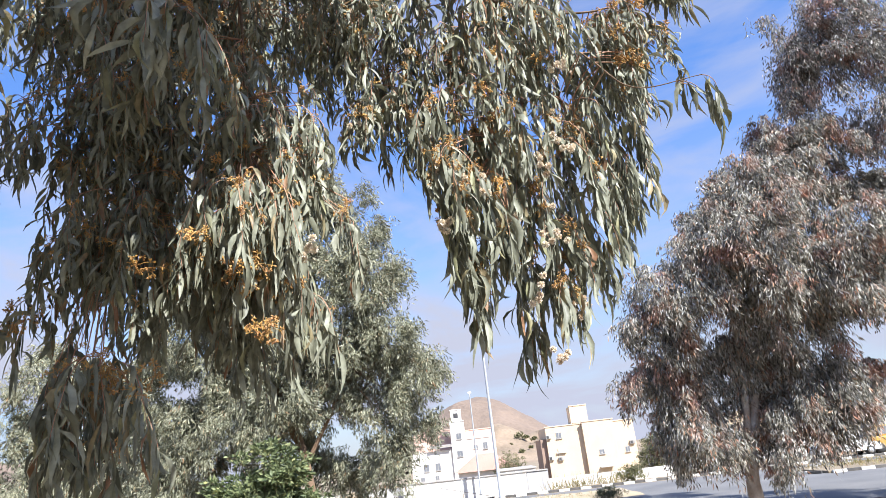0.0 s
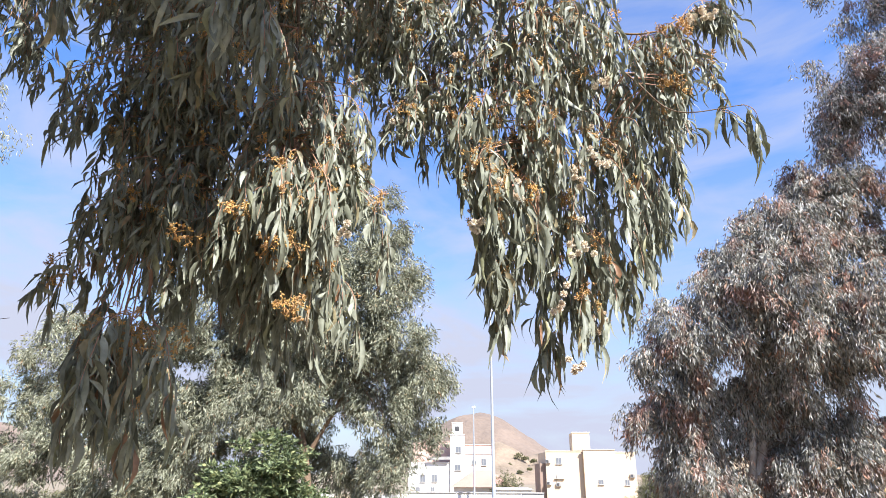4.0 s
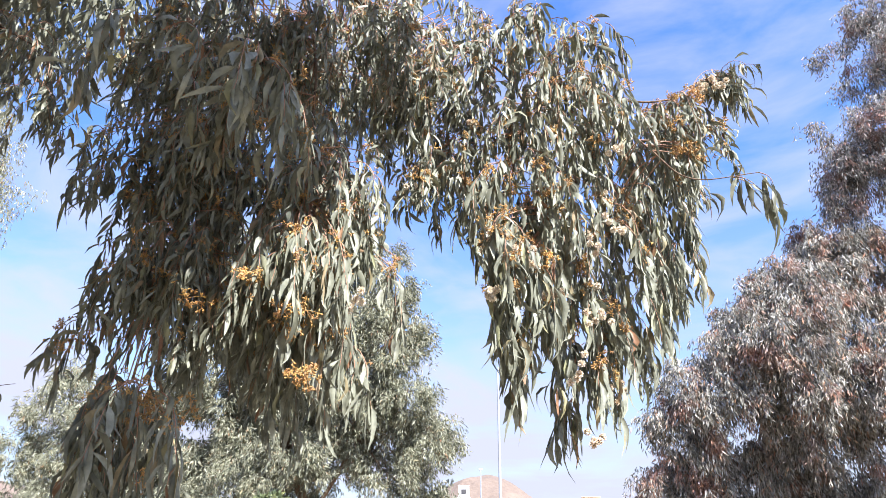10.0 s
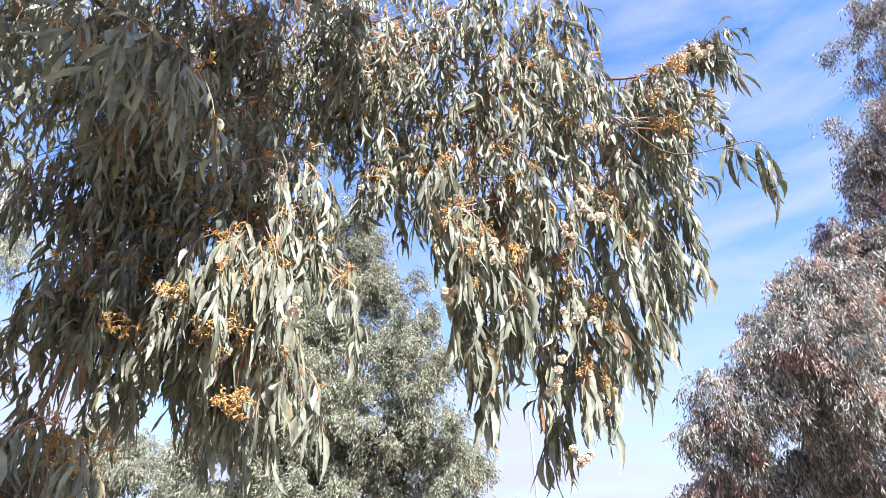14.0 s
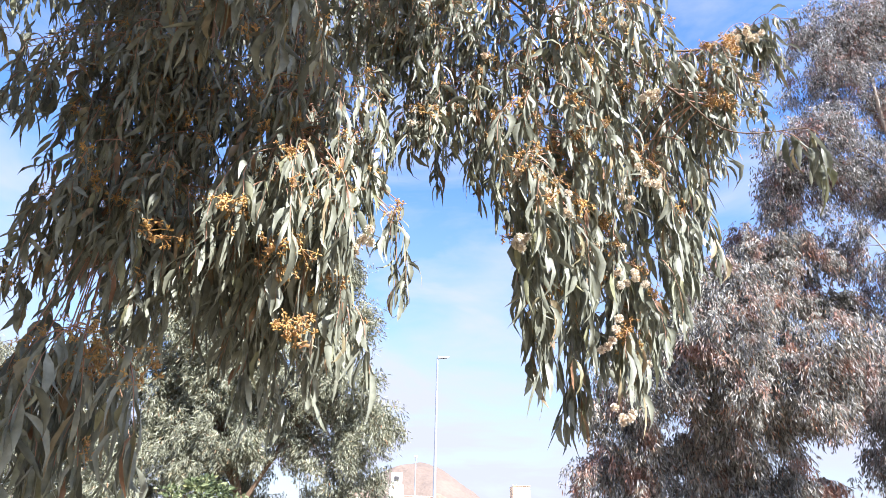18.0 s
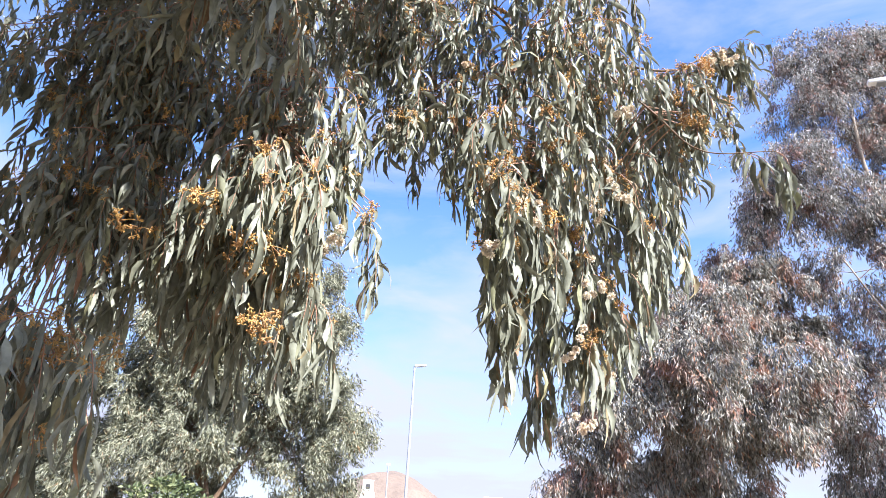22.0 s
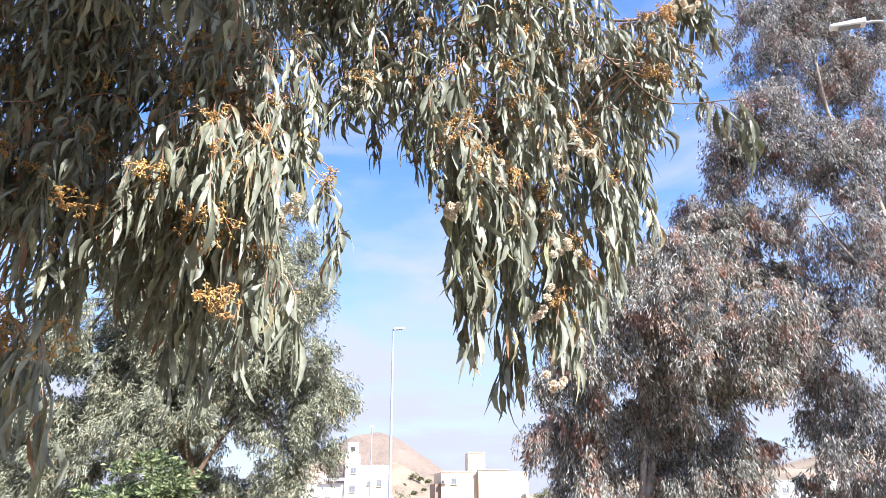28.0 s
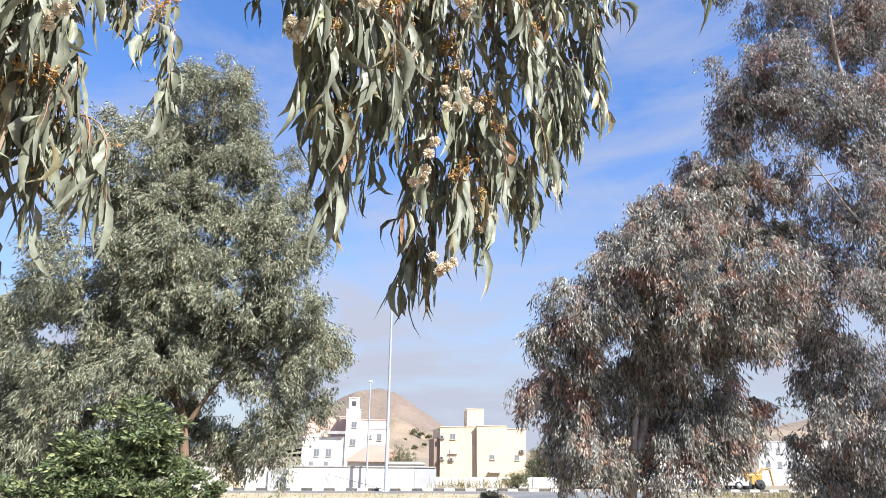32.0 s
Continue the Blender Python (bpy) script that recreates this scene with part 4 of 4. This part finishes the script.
leafy_bush("bush", "leafy mid-green bush with a pointed ragged top", 21, (-4.3, 14.0, 0.7),
           [(0.45, 0, 2.3, 0.42, 0.4, 0.5), (0.15, 0, 2.55, 0.3, 0.3, 0.35), (-0.45, 0, 2.1, 0.55, 0.4, 0.5), (-0.3, -0.1, 1.75, 0.8, 0.6, 0.5), (0.6, 0, 1.5, 0.7, 0.6, 0.45), (-0.9, 0, 1.0, 0.9, 0.7, 0.6), (0.2, -0.3, 0.9, 1.0, 0.6, 0.6), (1.0, 0.1, 0.7, 0.7, 0.6, 0.5), (1.25, 0, 1.15, 0.4, 0.4, 0.3)],
           M_BUSH, 28, 0.13, 0.052)
leafy_bush("bush", "low leafy green bush beside the larger bush", 22, (-6.1, 13.8, 0.75),
           [(0, 0, 0.9, 0.7, 0.6, 0.5), (-0.7, 0, 0.6, 0.7, 0.6, 0.4), (0.5, 0, 0.5, 0.6, 0.5, 0.4)], M_BUSH, 26, 0.12, 0.045)
shrub("shrub", "dark roadside shrub on the verge", 23, (6.4, 36.0, 0.0), (0.9, 0.6, 0.38), M_SHRUB, 3500, 0.09, 0.03, "roadside shrubs")
shrub("shrub", "yellow-green shrub beside the garden wall", 24, (10.6, 50.0, 0.0), (1.2, 0.8, 0.65), M_SHRUB, 4500, 0.12, 0.04, "roadside shrubs")
shrub("small_tree", "bright green tree behind the garden wall", 25, (13.6, 54.5, -0.3), (1.5, 1.2, 1.75), M_SHRUB, 12000, 0.16, 0.04, "roadside shrubs")
for i, (x, y, z, s) in enumerate(((16.5, 320, 10.0, 2.6), (20.0, 322, 8.9, 2.0), (24, 322, 8.0, 1.8), (12, 312, 6.0, 1.6), (29, 318, 5.5, 2.0), (16, 300, 3.0, 1.5), (34, 325, 6.0, 1.4), (21, 308, 4.6, 1.2))):
    shrub("shrub", "dark olive shrub on the stony slope", 30 + i, (x, y, z - 0.6), (s * 1.1, s * 0.8, s * 0.5), M_SHRUB, 1400, 0.4, 0.16, "shrubs on the slope")
shrub("small_tree", "dark olive tree behind the white wall", 37, (3.0, 84, -1.2), (2.3, 1.5, 2.15), M_SHRUB, 9000, 0.2, 0.07, "roadside shrubs")
for i in range(7):
    shrub("shrub", "yellow-green shrub beside the far road", 40 + i, (-42 + i * 3.6, 52 + (i % 3), -0.1), (2.0, 1.2, 0.75), M_SHRUB, 3500, 0.16, 0.05, "roadside shrubs")


# ---- the gum tree whose branches hang before the camera ----
rng = np.random.default_rng(77)
near_tree = thing("gum_tree", "near gum tree with long drooping grey-green leaves, buds and cream flowers", "tree", "roadside gum trees", at=(-4.4, 2.4, 1.2))
near_back = Matrix.Translation((4.4, -2.4, -1.2))
BOUGHS = [
    [(-4.4, 2.4, 1.2, 0.22), (-4.3, 2.4, 3.4, 0.17), (-3.7, 2.3, 5.2, 0.12), (-2.6, 2.1, 6.4, 0.08)],
    [(-4.3, 2.4, 3.6, 0.09), (-2.9, 2.4, 5.1, 0.045), (-1.4, 2.2, 5.3, 0.022), (-0.5, 2.1, 4.95, 0.012), (0.0, 2.06, 4.62, 0.008), (0.54, 2.04, 4.31, 0.005), (0.70, 2.03, 4.25, 0.004), (0.84, 2.03, 4.25, 0.003), (0.95, 2.05, 4.33, 0.002), (1.08, 2.06, 4.38, 0.001)],
    [(-1.4, 2.2, 5.3, 0.012), (-0.95, 2.1, 4.7, 0.007), (-0.75, 2.0, 4.1, 0.005), (-0.70, 1.9, 3.6, 0.003)],
    [(0.0, 2.06, 4.62, 0.006), (0.32, 1.98, 4.3, 0.004), (0.45, 2.0, 3.8, 0.002)],
    [(-0.5, 2.1, 4.95, 0.008), (-0.35, 1.95, 4.4, 0.005), (-0.30, 1.85, 3.8, 0.003)],
    [(0.54, 2.04, 4.31, 0.004), (0.72, 1.95, 4.02, 0.003), (0.82, 1.90, 3.87, 0.002), (1.0, 1.86, 3.86, 0.0012)],
    [(-2.9, 2.4, 5.1, 0.012), (-2.3, 2.1, 4.3, 0.006), (-1.75, 1.92, 3.36, 0.003), (-1.3, 1.92, 3.265, 0.0018), (-1.06, 1.9, 3.275, 0.0008)],
    [(-2.9, 2.4, 5.1, 0.014), (-2.1, 2.1, 4.95, 0.008), (-1.35, 1.97, 4.5, 0.003)],
    # two limbs out of view that carry the added shade foliage
    [(-4.3, 2.4, 3.4, 0.07), (-3.4, 0.8, 4.6, 0.04), (-2.4, -0.8, 5.2, 0.02), (-1.2, -1.6, 5.4, 0.008)],
    [(-3.7, 2.3, 5.2, 0.07), (-1.6, 1.7, 5.6, 0.03), (-0.6, 0.9, 5.3, 0.014), (0.1, 0.8, 5.0, 0.006)],
]
limb_points = []
for i, line in enumerate(BOUGHS):
    pts = smooth_line([p[:3] for p in line], 7 * len(line))
    rad = np.interp(np.linspace(0, 1, len(pts)), np.linspace(0, 1, len(line)), [p[3] for p in line])
    part("trunk" if i == 0 else "limb", faces_mesh("limb", *tube(pts, rad, 10 if i == 0 else 7), M_BARK if i == 0 else M_BARK_DARK, True), near_tree, m=near_back)
    limb_points.append(pts)
bough_points = np.concatenate([limb_points[i] for i in (0, 1, 8, 9)])
sprig_points = np.concatenate([limb_points[i] for i in (1, 5, 6)])
limb_points = np.concatenate([p for i, p in enumerate(limb_points) if i not in (0, 6, 8)])

# masses of hanging twigs: middle, half sizes, number of twigs, size of leaf
MASS = [
    (-1.10, 2.45, 4.75, 0.267, 0.18, 0.280, 74, 0.62),
    (-0.73, 2.42, 4.70, 0.308, 0.18, 0.295, 88, 0.62),
    (-0.35, 2.40, 4.70, 0.313, 0.18, 0.265, 90, 0.66),
    (-0.69, 1.95, 4.51, 0.322, 0.18, 0.191, 86, 0.72),
    (-0.23, 2.00, 4.51, 0.341, 0.18, 0.190, 96, 0.72),
    (0.03, 2.05, 4.31, 0.127, 0.12, 0.166, 52, 0.76),
    (0.08, 2.03, 4.04, 0.074, 0.07, 0.074, 22, 0.80),
    (-0.47, 1.92, 4.07, 0.275, 0.18, 0.174, 110, 0.74),
    (-0.74, 1.97, 4.00, 0.179, 0.18, 0.217, 84, 0.72),
    (-0.22, 1.86, 3.89, 0.130, 0.10, 0.095, 42, 0.85),
    (-0.25, 1.75, 3.62, 0.105, 0.07, 0.080, 38, 0.98),
    (-0.13, 1.82, 3.76, 0.035, 0.05, 0.040, 8, 0.95),
    (-0.20, 1.85, 3.45, 0.050, 0.06, 0.062, 15, 1.05),
    (-0.33, 1.92, 3.49, 0.078, 0.07, 0.095, 25, 0.92),
    (-0.24, 1.95, 3.42, 0.060, 0.05, 0.036, 8, 1.05),
    (-0.44, 1.95, 3.50, 0.060, 0.06, 0.055, 12, 0.95),
    (-0.60, 1.90, 3.62, 0.135, 0.14, 0.165, 60, 0.85),
    (-0.77, 1.95, 3.62, 0.070, 0.12, 0.185, 34, 0.85),
    (-0.56, 1.68, 3.21, 0.070, 0.05, 0.030, 8, 1.05),
    (-0.71, 1.80, 3.24, 0.051, 0.10, 0.076, 12, 1.00),
    (-0.67, 1.85, 3.15, 0.069, 0.08, 0.053, 6, 1.00),
    (-0.73, 1.75, 3.10, 0.046, 0.06, 0.036, 4, 1.05),
    (-0.51, 1.27, 3.91, 0.081, 0.07, 0.044, 5, 0.95),
    (-0.27, 1.32, 3.87, 0.069, 0.05, 0.038, 14, 0.95),
    (0.00, 2.10, 4.74, 0.213, 0.12, 0.128, 40, 0.76),
]
MASS_B = [
    (0.40, 1.95, 4.47, 0.264, 0.12, 0.113, 41, 0.85),
    (0.42, 1.92, 4.18, 0.221, 0.12, 0.142, 53, 0.85),
    (0.74, 2.20, 4.27, 0.189, 0.10, 0.090, 45, 0.92),
    (0.33, 1.86, 3.86, 0.098, 0.08, 0.131, 29, 0.95),
    (0.55, 2.08, 3.89, 0.153, 0.10, 0.135, 48, 0.95),
    (0.91, 2.50, 4.17, 0.079, 0.07, 0.165, 24, 1.10),
    (0.33, 1.86, 3.59, 0.050, 0.05, 0.070, 15, 1.05),
    (0.265, 1.78, 3.66, 0.020, 0.03, 0.050, 6, 1.00),
    (0.52, 2.12, 3.60, 0.088, 0.07, 0.070, 20, 1.00),
    (0.49, 2.30, 3.47, 0.041, 0.04, 0.041, 9, 1.05),
    (0.50, 2.32, 3.32, 0.018, 0.02, 0.015, 4, 1.15),
    (0.58, 2.10, 3.37, 0.022, 0.03, 0.022, 4, 1.15),
    (0.73, 2.40, 3.75, 0.064, 0.06, 0.090, 18, 1.10),
    (0.89, 2.40, 3.82, 0.056, 0.04, 0.032, 8, 1.10),
    (0.97, 2.05, 4.34, 0.103, 0.04, 0.026, 22, 0.85),
    (0.96, 1.86, 3.84, 0.041, 0.03, 0.008, 3, 1.00),
    (-1.48, 1.95, 4.59, 0.127, 0.08, 0.074, 14, 0.80),
    (-1.24, 1.90, 3.27, 0.067, 0.03, 0.010, 5, 0.80),
    (-1.63, 1.95, 4.66, 0.130, 0.08, 0.086, 14, 0.80),
    (-1.14, 2.00, 4.18, 0.040, 0.05, 0.080, 5, 0.80),
    (-0.03, 1.95, 3.61, 0.015, 0.02, 0.040, 4, 0.85),
    (-1.04, 1.95, 4.03, 0.031, 0.03, 0.027, 4, 1.00),
    (-0.91, 1.90, 3.44, 0.024, 0.03, 0.050, 4, 0.90),
    (0.34, 1.88, 3.48, 0.043, 0.04, 0.038, 7, 1.10),
    (0.72, 2.40, 3.62, 0.039, 0.04, 0.049, 7, 1.10),
    (-1.35, 1.95, 4.35, 0.092, 0.05, 0.082, 12, 0.80),
    (0.30, 1.82, 3.51, 0.020, 0.03, 0.030, 4, 1.05),
    (0.94, 2.30, 4.40, 0.063, 0.05, 0.063, 10, 0.90),
    (0.94, 2.40, 3.87, 0.044, 0.04, 0.061, 8, 1.15),
    (0.30, 1.86, 3.42, 0.009, 0.01, 0.030, 2, 1.05),
    (0.34, 1.90, 3.39, 0.015, 0.02, 0.031, 3, 1.10),
    (0.88, 2.05, 4.24, 0.084, 0.06, 0.045, 18, 0.75),
    (0.88, 2.00, 4.04, 0.029, 0.05, 0.049, 8, 0.80),
]
# unseen twigs added above the camera to shade the left hanging leaves
MASS_SHADE = [
    (-0.45, 1.50, 5.10, 0.60, 0.35, 0.12, 40), (-0.04, 0.78, 4.85, 0.13, 0.15, 0.16, 120), (0.03, 0.76, 4.56, 0.11, 0.12, 0.10, 110),
    (0.16, 0.85, 5.36, 0.26, 0.18, 0.14, 140), (0.18, 0.90, 5.71, 0.28, 0.20, 0.14, 120), (-0.22, 0.80, 5.33, 0.25, 0.22, 0.30, 130),
    (0.18, 0.76, 4.36, 0.14, 0.12, 0.05, 85), (0.54, 0.85, 5.59, 0.20, 0.18, 0.12, 60), (0.36, 0.82, 5.13, 0.10, 0.14, 0.10, 45),
]
leaf_in = {k: [] for k in ("base", "way", "side", "length", "width", "sickle", "droop", "twist")}
stems, bud_spots, flower_spots = [], [], []
DOWN = np.array([0, 0, -1.0])
for mass in MASS + MASS_B + MASS_SHADE:
    c, r, count = np.array(mass[:3]), np.array(mass[3:6]), mass[6]
    unseen = len(mass) == 7
    size = 1.0 if unseen else mass[7]
    sprig = not unseen and r[2] < 0.03 and (c[0] > 0.8 or c[0] < -1.1)
    for _ in range(count):
        d = unit(rng.normal(size=3))
        p = c + d * r * rng.uniform(0.2, 1.0) ** 0.5
        holds = sprig_points if sprig else limb_points
        gap = holds - p
        a = holds[(np.linalg.norm(gap, axis=1) + 0.6 * np.maximum(-gap[:, 2], 0)).argmin()]
        if sprig:
            p = a + rng.normal(0, 0.004, 3)
        elif np.linalg.norm(a - p) < 0.45 and rng.random() < 0.45:
            stems.append(tube(smooth_line([a, (a + p) / 2 + np.array([0, 0, 0.03 * rng.random()]), p], 6), np.linspace(0.002, 0.0014, 6), 4))
        heading = unit(d * np.array([1, 1, 0.3]) + rng.normal(0, 0.5, 3))
        if sprig:
            heading = unit(np.array([1.0, 0, 0.9 if c[2] > 4.1 else 0.2]) + rng.normal(0, 0.35, 3))
        n, reach = 9, rng.uniform(0.12, 0.30) * (0.6 if r[0] < 0.06 or sprig else 1.0)
        line = [p]
        for k in range(n):
            heading = unit(heading + DOWN * (0.2 if sprig else 0.5) + rng.normal(0, 0.12, 3))
            line.append(line[-1] + heading * reach / n)
        line = np.array(line)
        stems.append(tube(line, np.linspace(0.0016, 0.0008, n + 1), 3))
        k = int(reach / (0.022 if unseen else 0.0125 * size)) + (2 if sprig else 4)
        aim = rng.random() * 6.283
        for i in range(k):
            u = min(((i + rng.random() * 0.8) / k) ** 0.8, 0.999)
            at = line[int(u * n)] * (1 - (u * n) % 1) + line[int(u * n) + 1] * ((u * n) % 1)
            turn = aim + i * 2.4 + rng.normal(0, 0.5)
            slant = abs(rng.normal(0.25, 0.3)) if rng.random() < 1.1 * size - 0.2 else rng.uniform(0.4, 2.6)
            way = unit(np.array([math.cos(turn) * slant, math.sin(turn) * slant, -1.0]) + heading * 0.2)
            leaf_in["base"].append(at)
            leaf_in["way"].append(way)
            leaf_in["side"].append(unit(np.cross(way, unit(rng.normal(size=3)))))
            leaf_in["length"].append(size * (0.048 + 0.082 * rng.random() ** 1.2))
            leaf_in["width"].append(rng.uniform(0.016, 0.04) if unseen else size * rng.uniform(0.007, 0.0190))
            leaf_in["sickle"].append(rng.normal(0, 0.65))
            leaf_in["droop"].append(rng.uniform(0.0, 1.1))
            leaf_in["twist"].append(rng.normal(0, 1.1))
        if not unseen and c[1] < 2.3 and -1.0 < c[0] < 0.93:
            for _ in range(int(rng.integers(0, 4)) if c[0] > 0.1 else int(rng.integers(0, 3))):
                bud_spots.append(line[rng.integers(1, 7)] + rng.normal(0, 0.012, 3))
            if c[0] > 0 and rng.random() < 0.05:
                flower_spots.append(line[rng.integers(2, 8)])
leaf_in = {k: np.array(v) for k, v in leaf_in.items()}
verts, one = long_leaves(**leaf_in)

crown_rng = np.random.default_rng(78)
# mostly unseen foliage added overhead and behind to cut sky light on the leaves
SHADE_LOBES = [(-3.2, 2.2, 6.6, 1.4, 1.4, 1.2), (-1.6, 1.3, 6.1, 1.1, 1.1, 0.6), (-0.6, 0.4, 6.0, 0.9, 0.9, 0.5), (-2.0, 0.1, 6.3, 1.2, 1.2, 0.8), (-1.2, 2.7, 6.2, 1.1, 0.8, 0.6), (-3.6, 0.6, 6.0, 1.2, 1.2, 1.0), (-4.6, 2.6, 7.2, 1.4, 1.4, 1.2),
         (-2.7, -0.6, 4.4, 1.1, 1.1, 1.5), (-1.6, -1.7, 4.8, 1.2, 0.9, 1.4), (-3.6, 0.9, 4.2, 0.9, 1.1, 1.5), (-0.7, -1.2, 5.6, 0.9, 0.9, 0.6),
         (0.0, -0.9, 5.0, 0.8, 0.6, 0.8), (-1.2, -0.7, 3.7, 0.7, 0.5, 0.8), (-2.0, 0.0, 3.7, 0.6, 0.5, 1.0), (-0.5, -0.2, 5.6, 0.7, 0.6, 0.4), (-1.6, -0.9, 5.6, 1.0, 0.9, 0.9), (-2.4, 0.9, 5.2, 0.9, 0.8, 0.9), (-0.9, -2.0, 4.2, 0.9, 0.7, 1.0)]
centres, outward = clumps_in(crown_rng, SHADE_LOBES, 15)
starts = np.repeat(centres, 9, 0) + crown_rng.normal(0, 0.2, (len(centres) * 9, 3))
v, f = crown_leaves(crown_rng, starts, np.repeat(outward, 9, 0), 12, crown_rng.uniform(0.25, 0.6, len(starts)), 0.15, 0.034)
part("shade_crown", faces_mesh("shade_crown", v, f, M_LEAF), near_tree, kind="stuff", m=near_back)
for c in centres[::3]:
    a = bough_points[np.linalg.norm(bough_points - c, axis=1).argmin()]
    stems.append(tube(smooth_line([a, (a + c) / 2 + np.array([0, 0, 0.15]), c], 6), np.linspace(0.012, 0.003, 6), 4))

# the leaves nearest to the path stand alone, the rest hang together
middle = verts[:, 10]
pick = np.flatnonzero((middle[:, 1] < 1.72) & (middle[:, 2] < 4.4) & (middle[:, 2] > 2.9))
pick = pick[np.argsort(middle[pick, 1])][:300]
alone = np.zeros(len(verts), bool)
alone[pick] = True
rest = verts[~alone]
faces = (one[None] + 18 * np.arange(len(rest))[:, None, None]).reshape(-1, 4)
part("leaves", faces_mesh("leaves", rest.reshape(-1, 3), faces, M_LEAF, True), near_tree, kind="stuff", m=near_back)
for v in verts[alone]:
    part("leaf", faces_mesh("leaf", v - v[0], one, M_LEAF_ONE, True), near_tree, m=near_back @ Matrix.Translation(v[0]))
v, f = join(stems)
part("twig_growth", faces_mesh("twig_growth", v, f, M_TWIG, True), near_tree, kind="stuff", m=near_back)


def bud_cluster(seed, far=False):
    """Umbels of pointed buds on thin stalks: corners and faces."""
    r = np.random.default_rng(seed)
    pieces = []
    for _ in range(r.integers(4, 7) if far else r.integers(6, 9)):
        o = r.normal(0, 0.018, 3)
        pieces.append(tube([np.zeros(3), o * 0.6 + np.array([0, 0, 0.004]), o], [0.0012, 0.001, 0.001], 3))
        for _ in range(r.integers(4, 7) if far else r.integers(6, 9)):
            d = unit(r.normal(size=3) + np.array([0, 0, -0.2]))
            if far:
                pieces.append(tube([o, o + d * 0.009, o + d * 0.014], [0.0007, 0.0027, 0.0003], 3))
            else:
                pieces.append(tube([o, o + d * 0.0055, o + d * 0.0095, o + d * 0.0145], [0.0006, 0.0012, 0.0030, 0.0003], 4))
    return join(pieces)


def flower_mesh(seed):
    """A tuft of fine stamens round a small cup."""
    r = np.random.default_rng(seed)
    pieces = []
    for _ in range(r.integers(1, 4)):
        o = r.normal(0, 0.011, 3)
        d = unit(r.normal(size=(190, 3)) + np.array([0, 0, 0.25]))
        for e in d:
            n = unit(np.cross(e, unit(r.normal(size=3)))) * 0.0005
            q = o + e * r.uniform(0.009, 0.0115)
            pieces.append((np.array([o - n, o + n, q + n * 1.6, q - n * 1.6]), np.array([[0, 1, 2, 3]])))
    return faces_mesh("flower", *join(pieces), M_STAMEN)


bud_shapes = [bud_cluster(i, True) for i in range(8)]
buds = [faces_mesh("umbel", *bud_cluster(i), M_BUD, True) for i in range(8)]
flowers = [flower_mesh(i) for i in range(6)]
for p in [(-0.22, 1.66, 3.38), (-0.24, 1.64, 3.36), (-0.38, 1.70, 3.50), (-0.34, 1.68, 3.49), (-0.50, 1.68, 3.17), (-0.53, 1.69, 3.19), (-0.57, 1.70, 3.18), (-0.14, 1.75, 3.36),
          (-0.20, 1.72, 3.24), (-0.25, 1.72, 3.25), (-0.55, 1.72, 3.42), (-0.30, 1.78, 3.75), (-0.46, 1.72, 4.02), (-0.5, 1.70, 4.05)]:
    for _ in range(2):
        bud_spots.append(np.array(p) + rng.normal(0, 0.02, 3))
for p in [(0.526, 1.98, 3.44), (0.526, 1.96, 3.687), (0.244, 1.82, 3.468), (0.331, 1.83, 3.57), (0.594, 2.2, 3.31), (0.57, 2.2, 3.28), (1.02, 2.04, 4.28), (0.95, 2.05, 4.26), (0.98, 2.06, 4.29), (-0.08, 1.74, 3.42), (0.47, 1.94, 3.30), (0.40, 1.88, 3.52), (0.60, 1.96, 3.72), (0.50, 2.04, 3.14), (0.62, 1.94, 3.95)]:
    for _ in range(2):
        flower_spots.append(np.array(p) + np.array([0, -0.05, 0]) + rng.normal(0, 0.014, 3))
bud_spots = bud_spots[::-1]
small_buds = []
for i, p in enumerate(bud_spots):
    m = Matrix.Translation(p) @ pose(0, 0, 0, rng.uniform(-40, 40), rng.uniform(-40, 40), rng.uniform(0, 360)) @ Matrix.Scale(rng.uniform(0.6, 0.85) if i < 60 else rng.uniform(0.4, 0.7), 4)
    if i < 280:
        part("umbel", buds[i % 8], near_tree, "yellow and orange bud cluster", m=near_back @ m)
    else:
        w = np.array(m)
        small_buds.append((bud_shapes[i % 8][0] @ w[:3, :3].T + w[:3, 3], bud_shapes[i % 8][1]))
v, f = join(small_buds)
part("bud_growth", faces_mesh("bud_growth", v, f, M_BUD, True), near_tree, "small yellow and orange buds", kind="stuff", m=near_back)
for i, p in enumerate(flower_spots):
    part("flower", flowers[i % 6], near_tree, "fluffy cream flower", m=near_back @ Matrix.Translation(p) @ pose(0, 0, 0, rng.uniform(-60, 60), rng.uniform(-60, 60), rng.uniform(0, 360)))
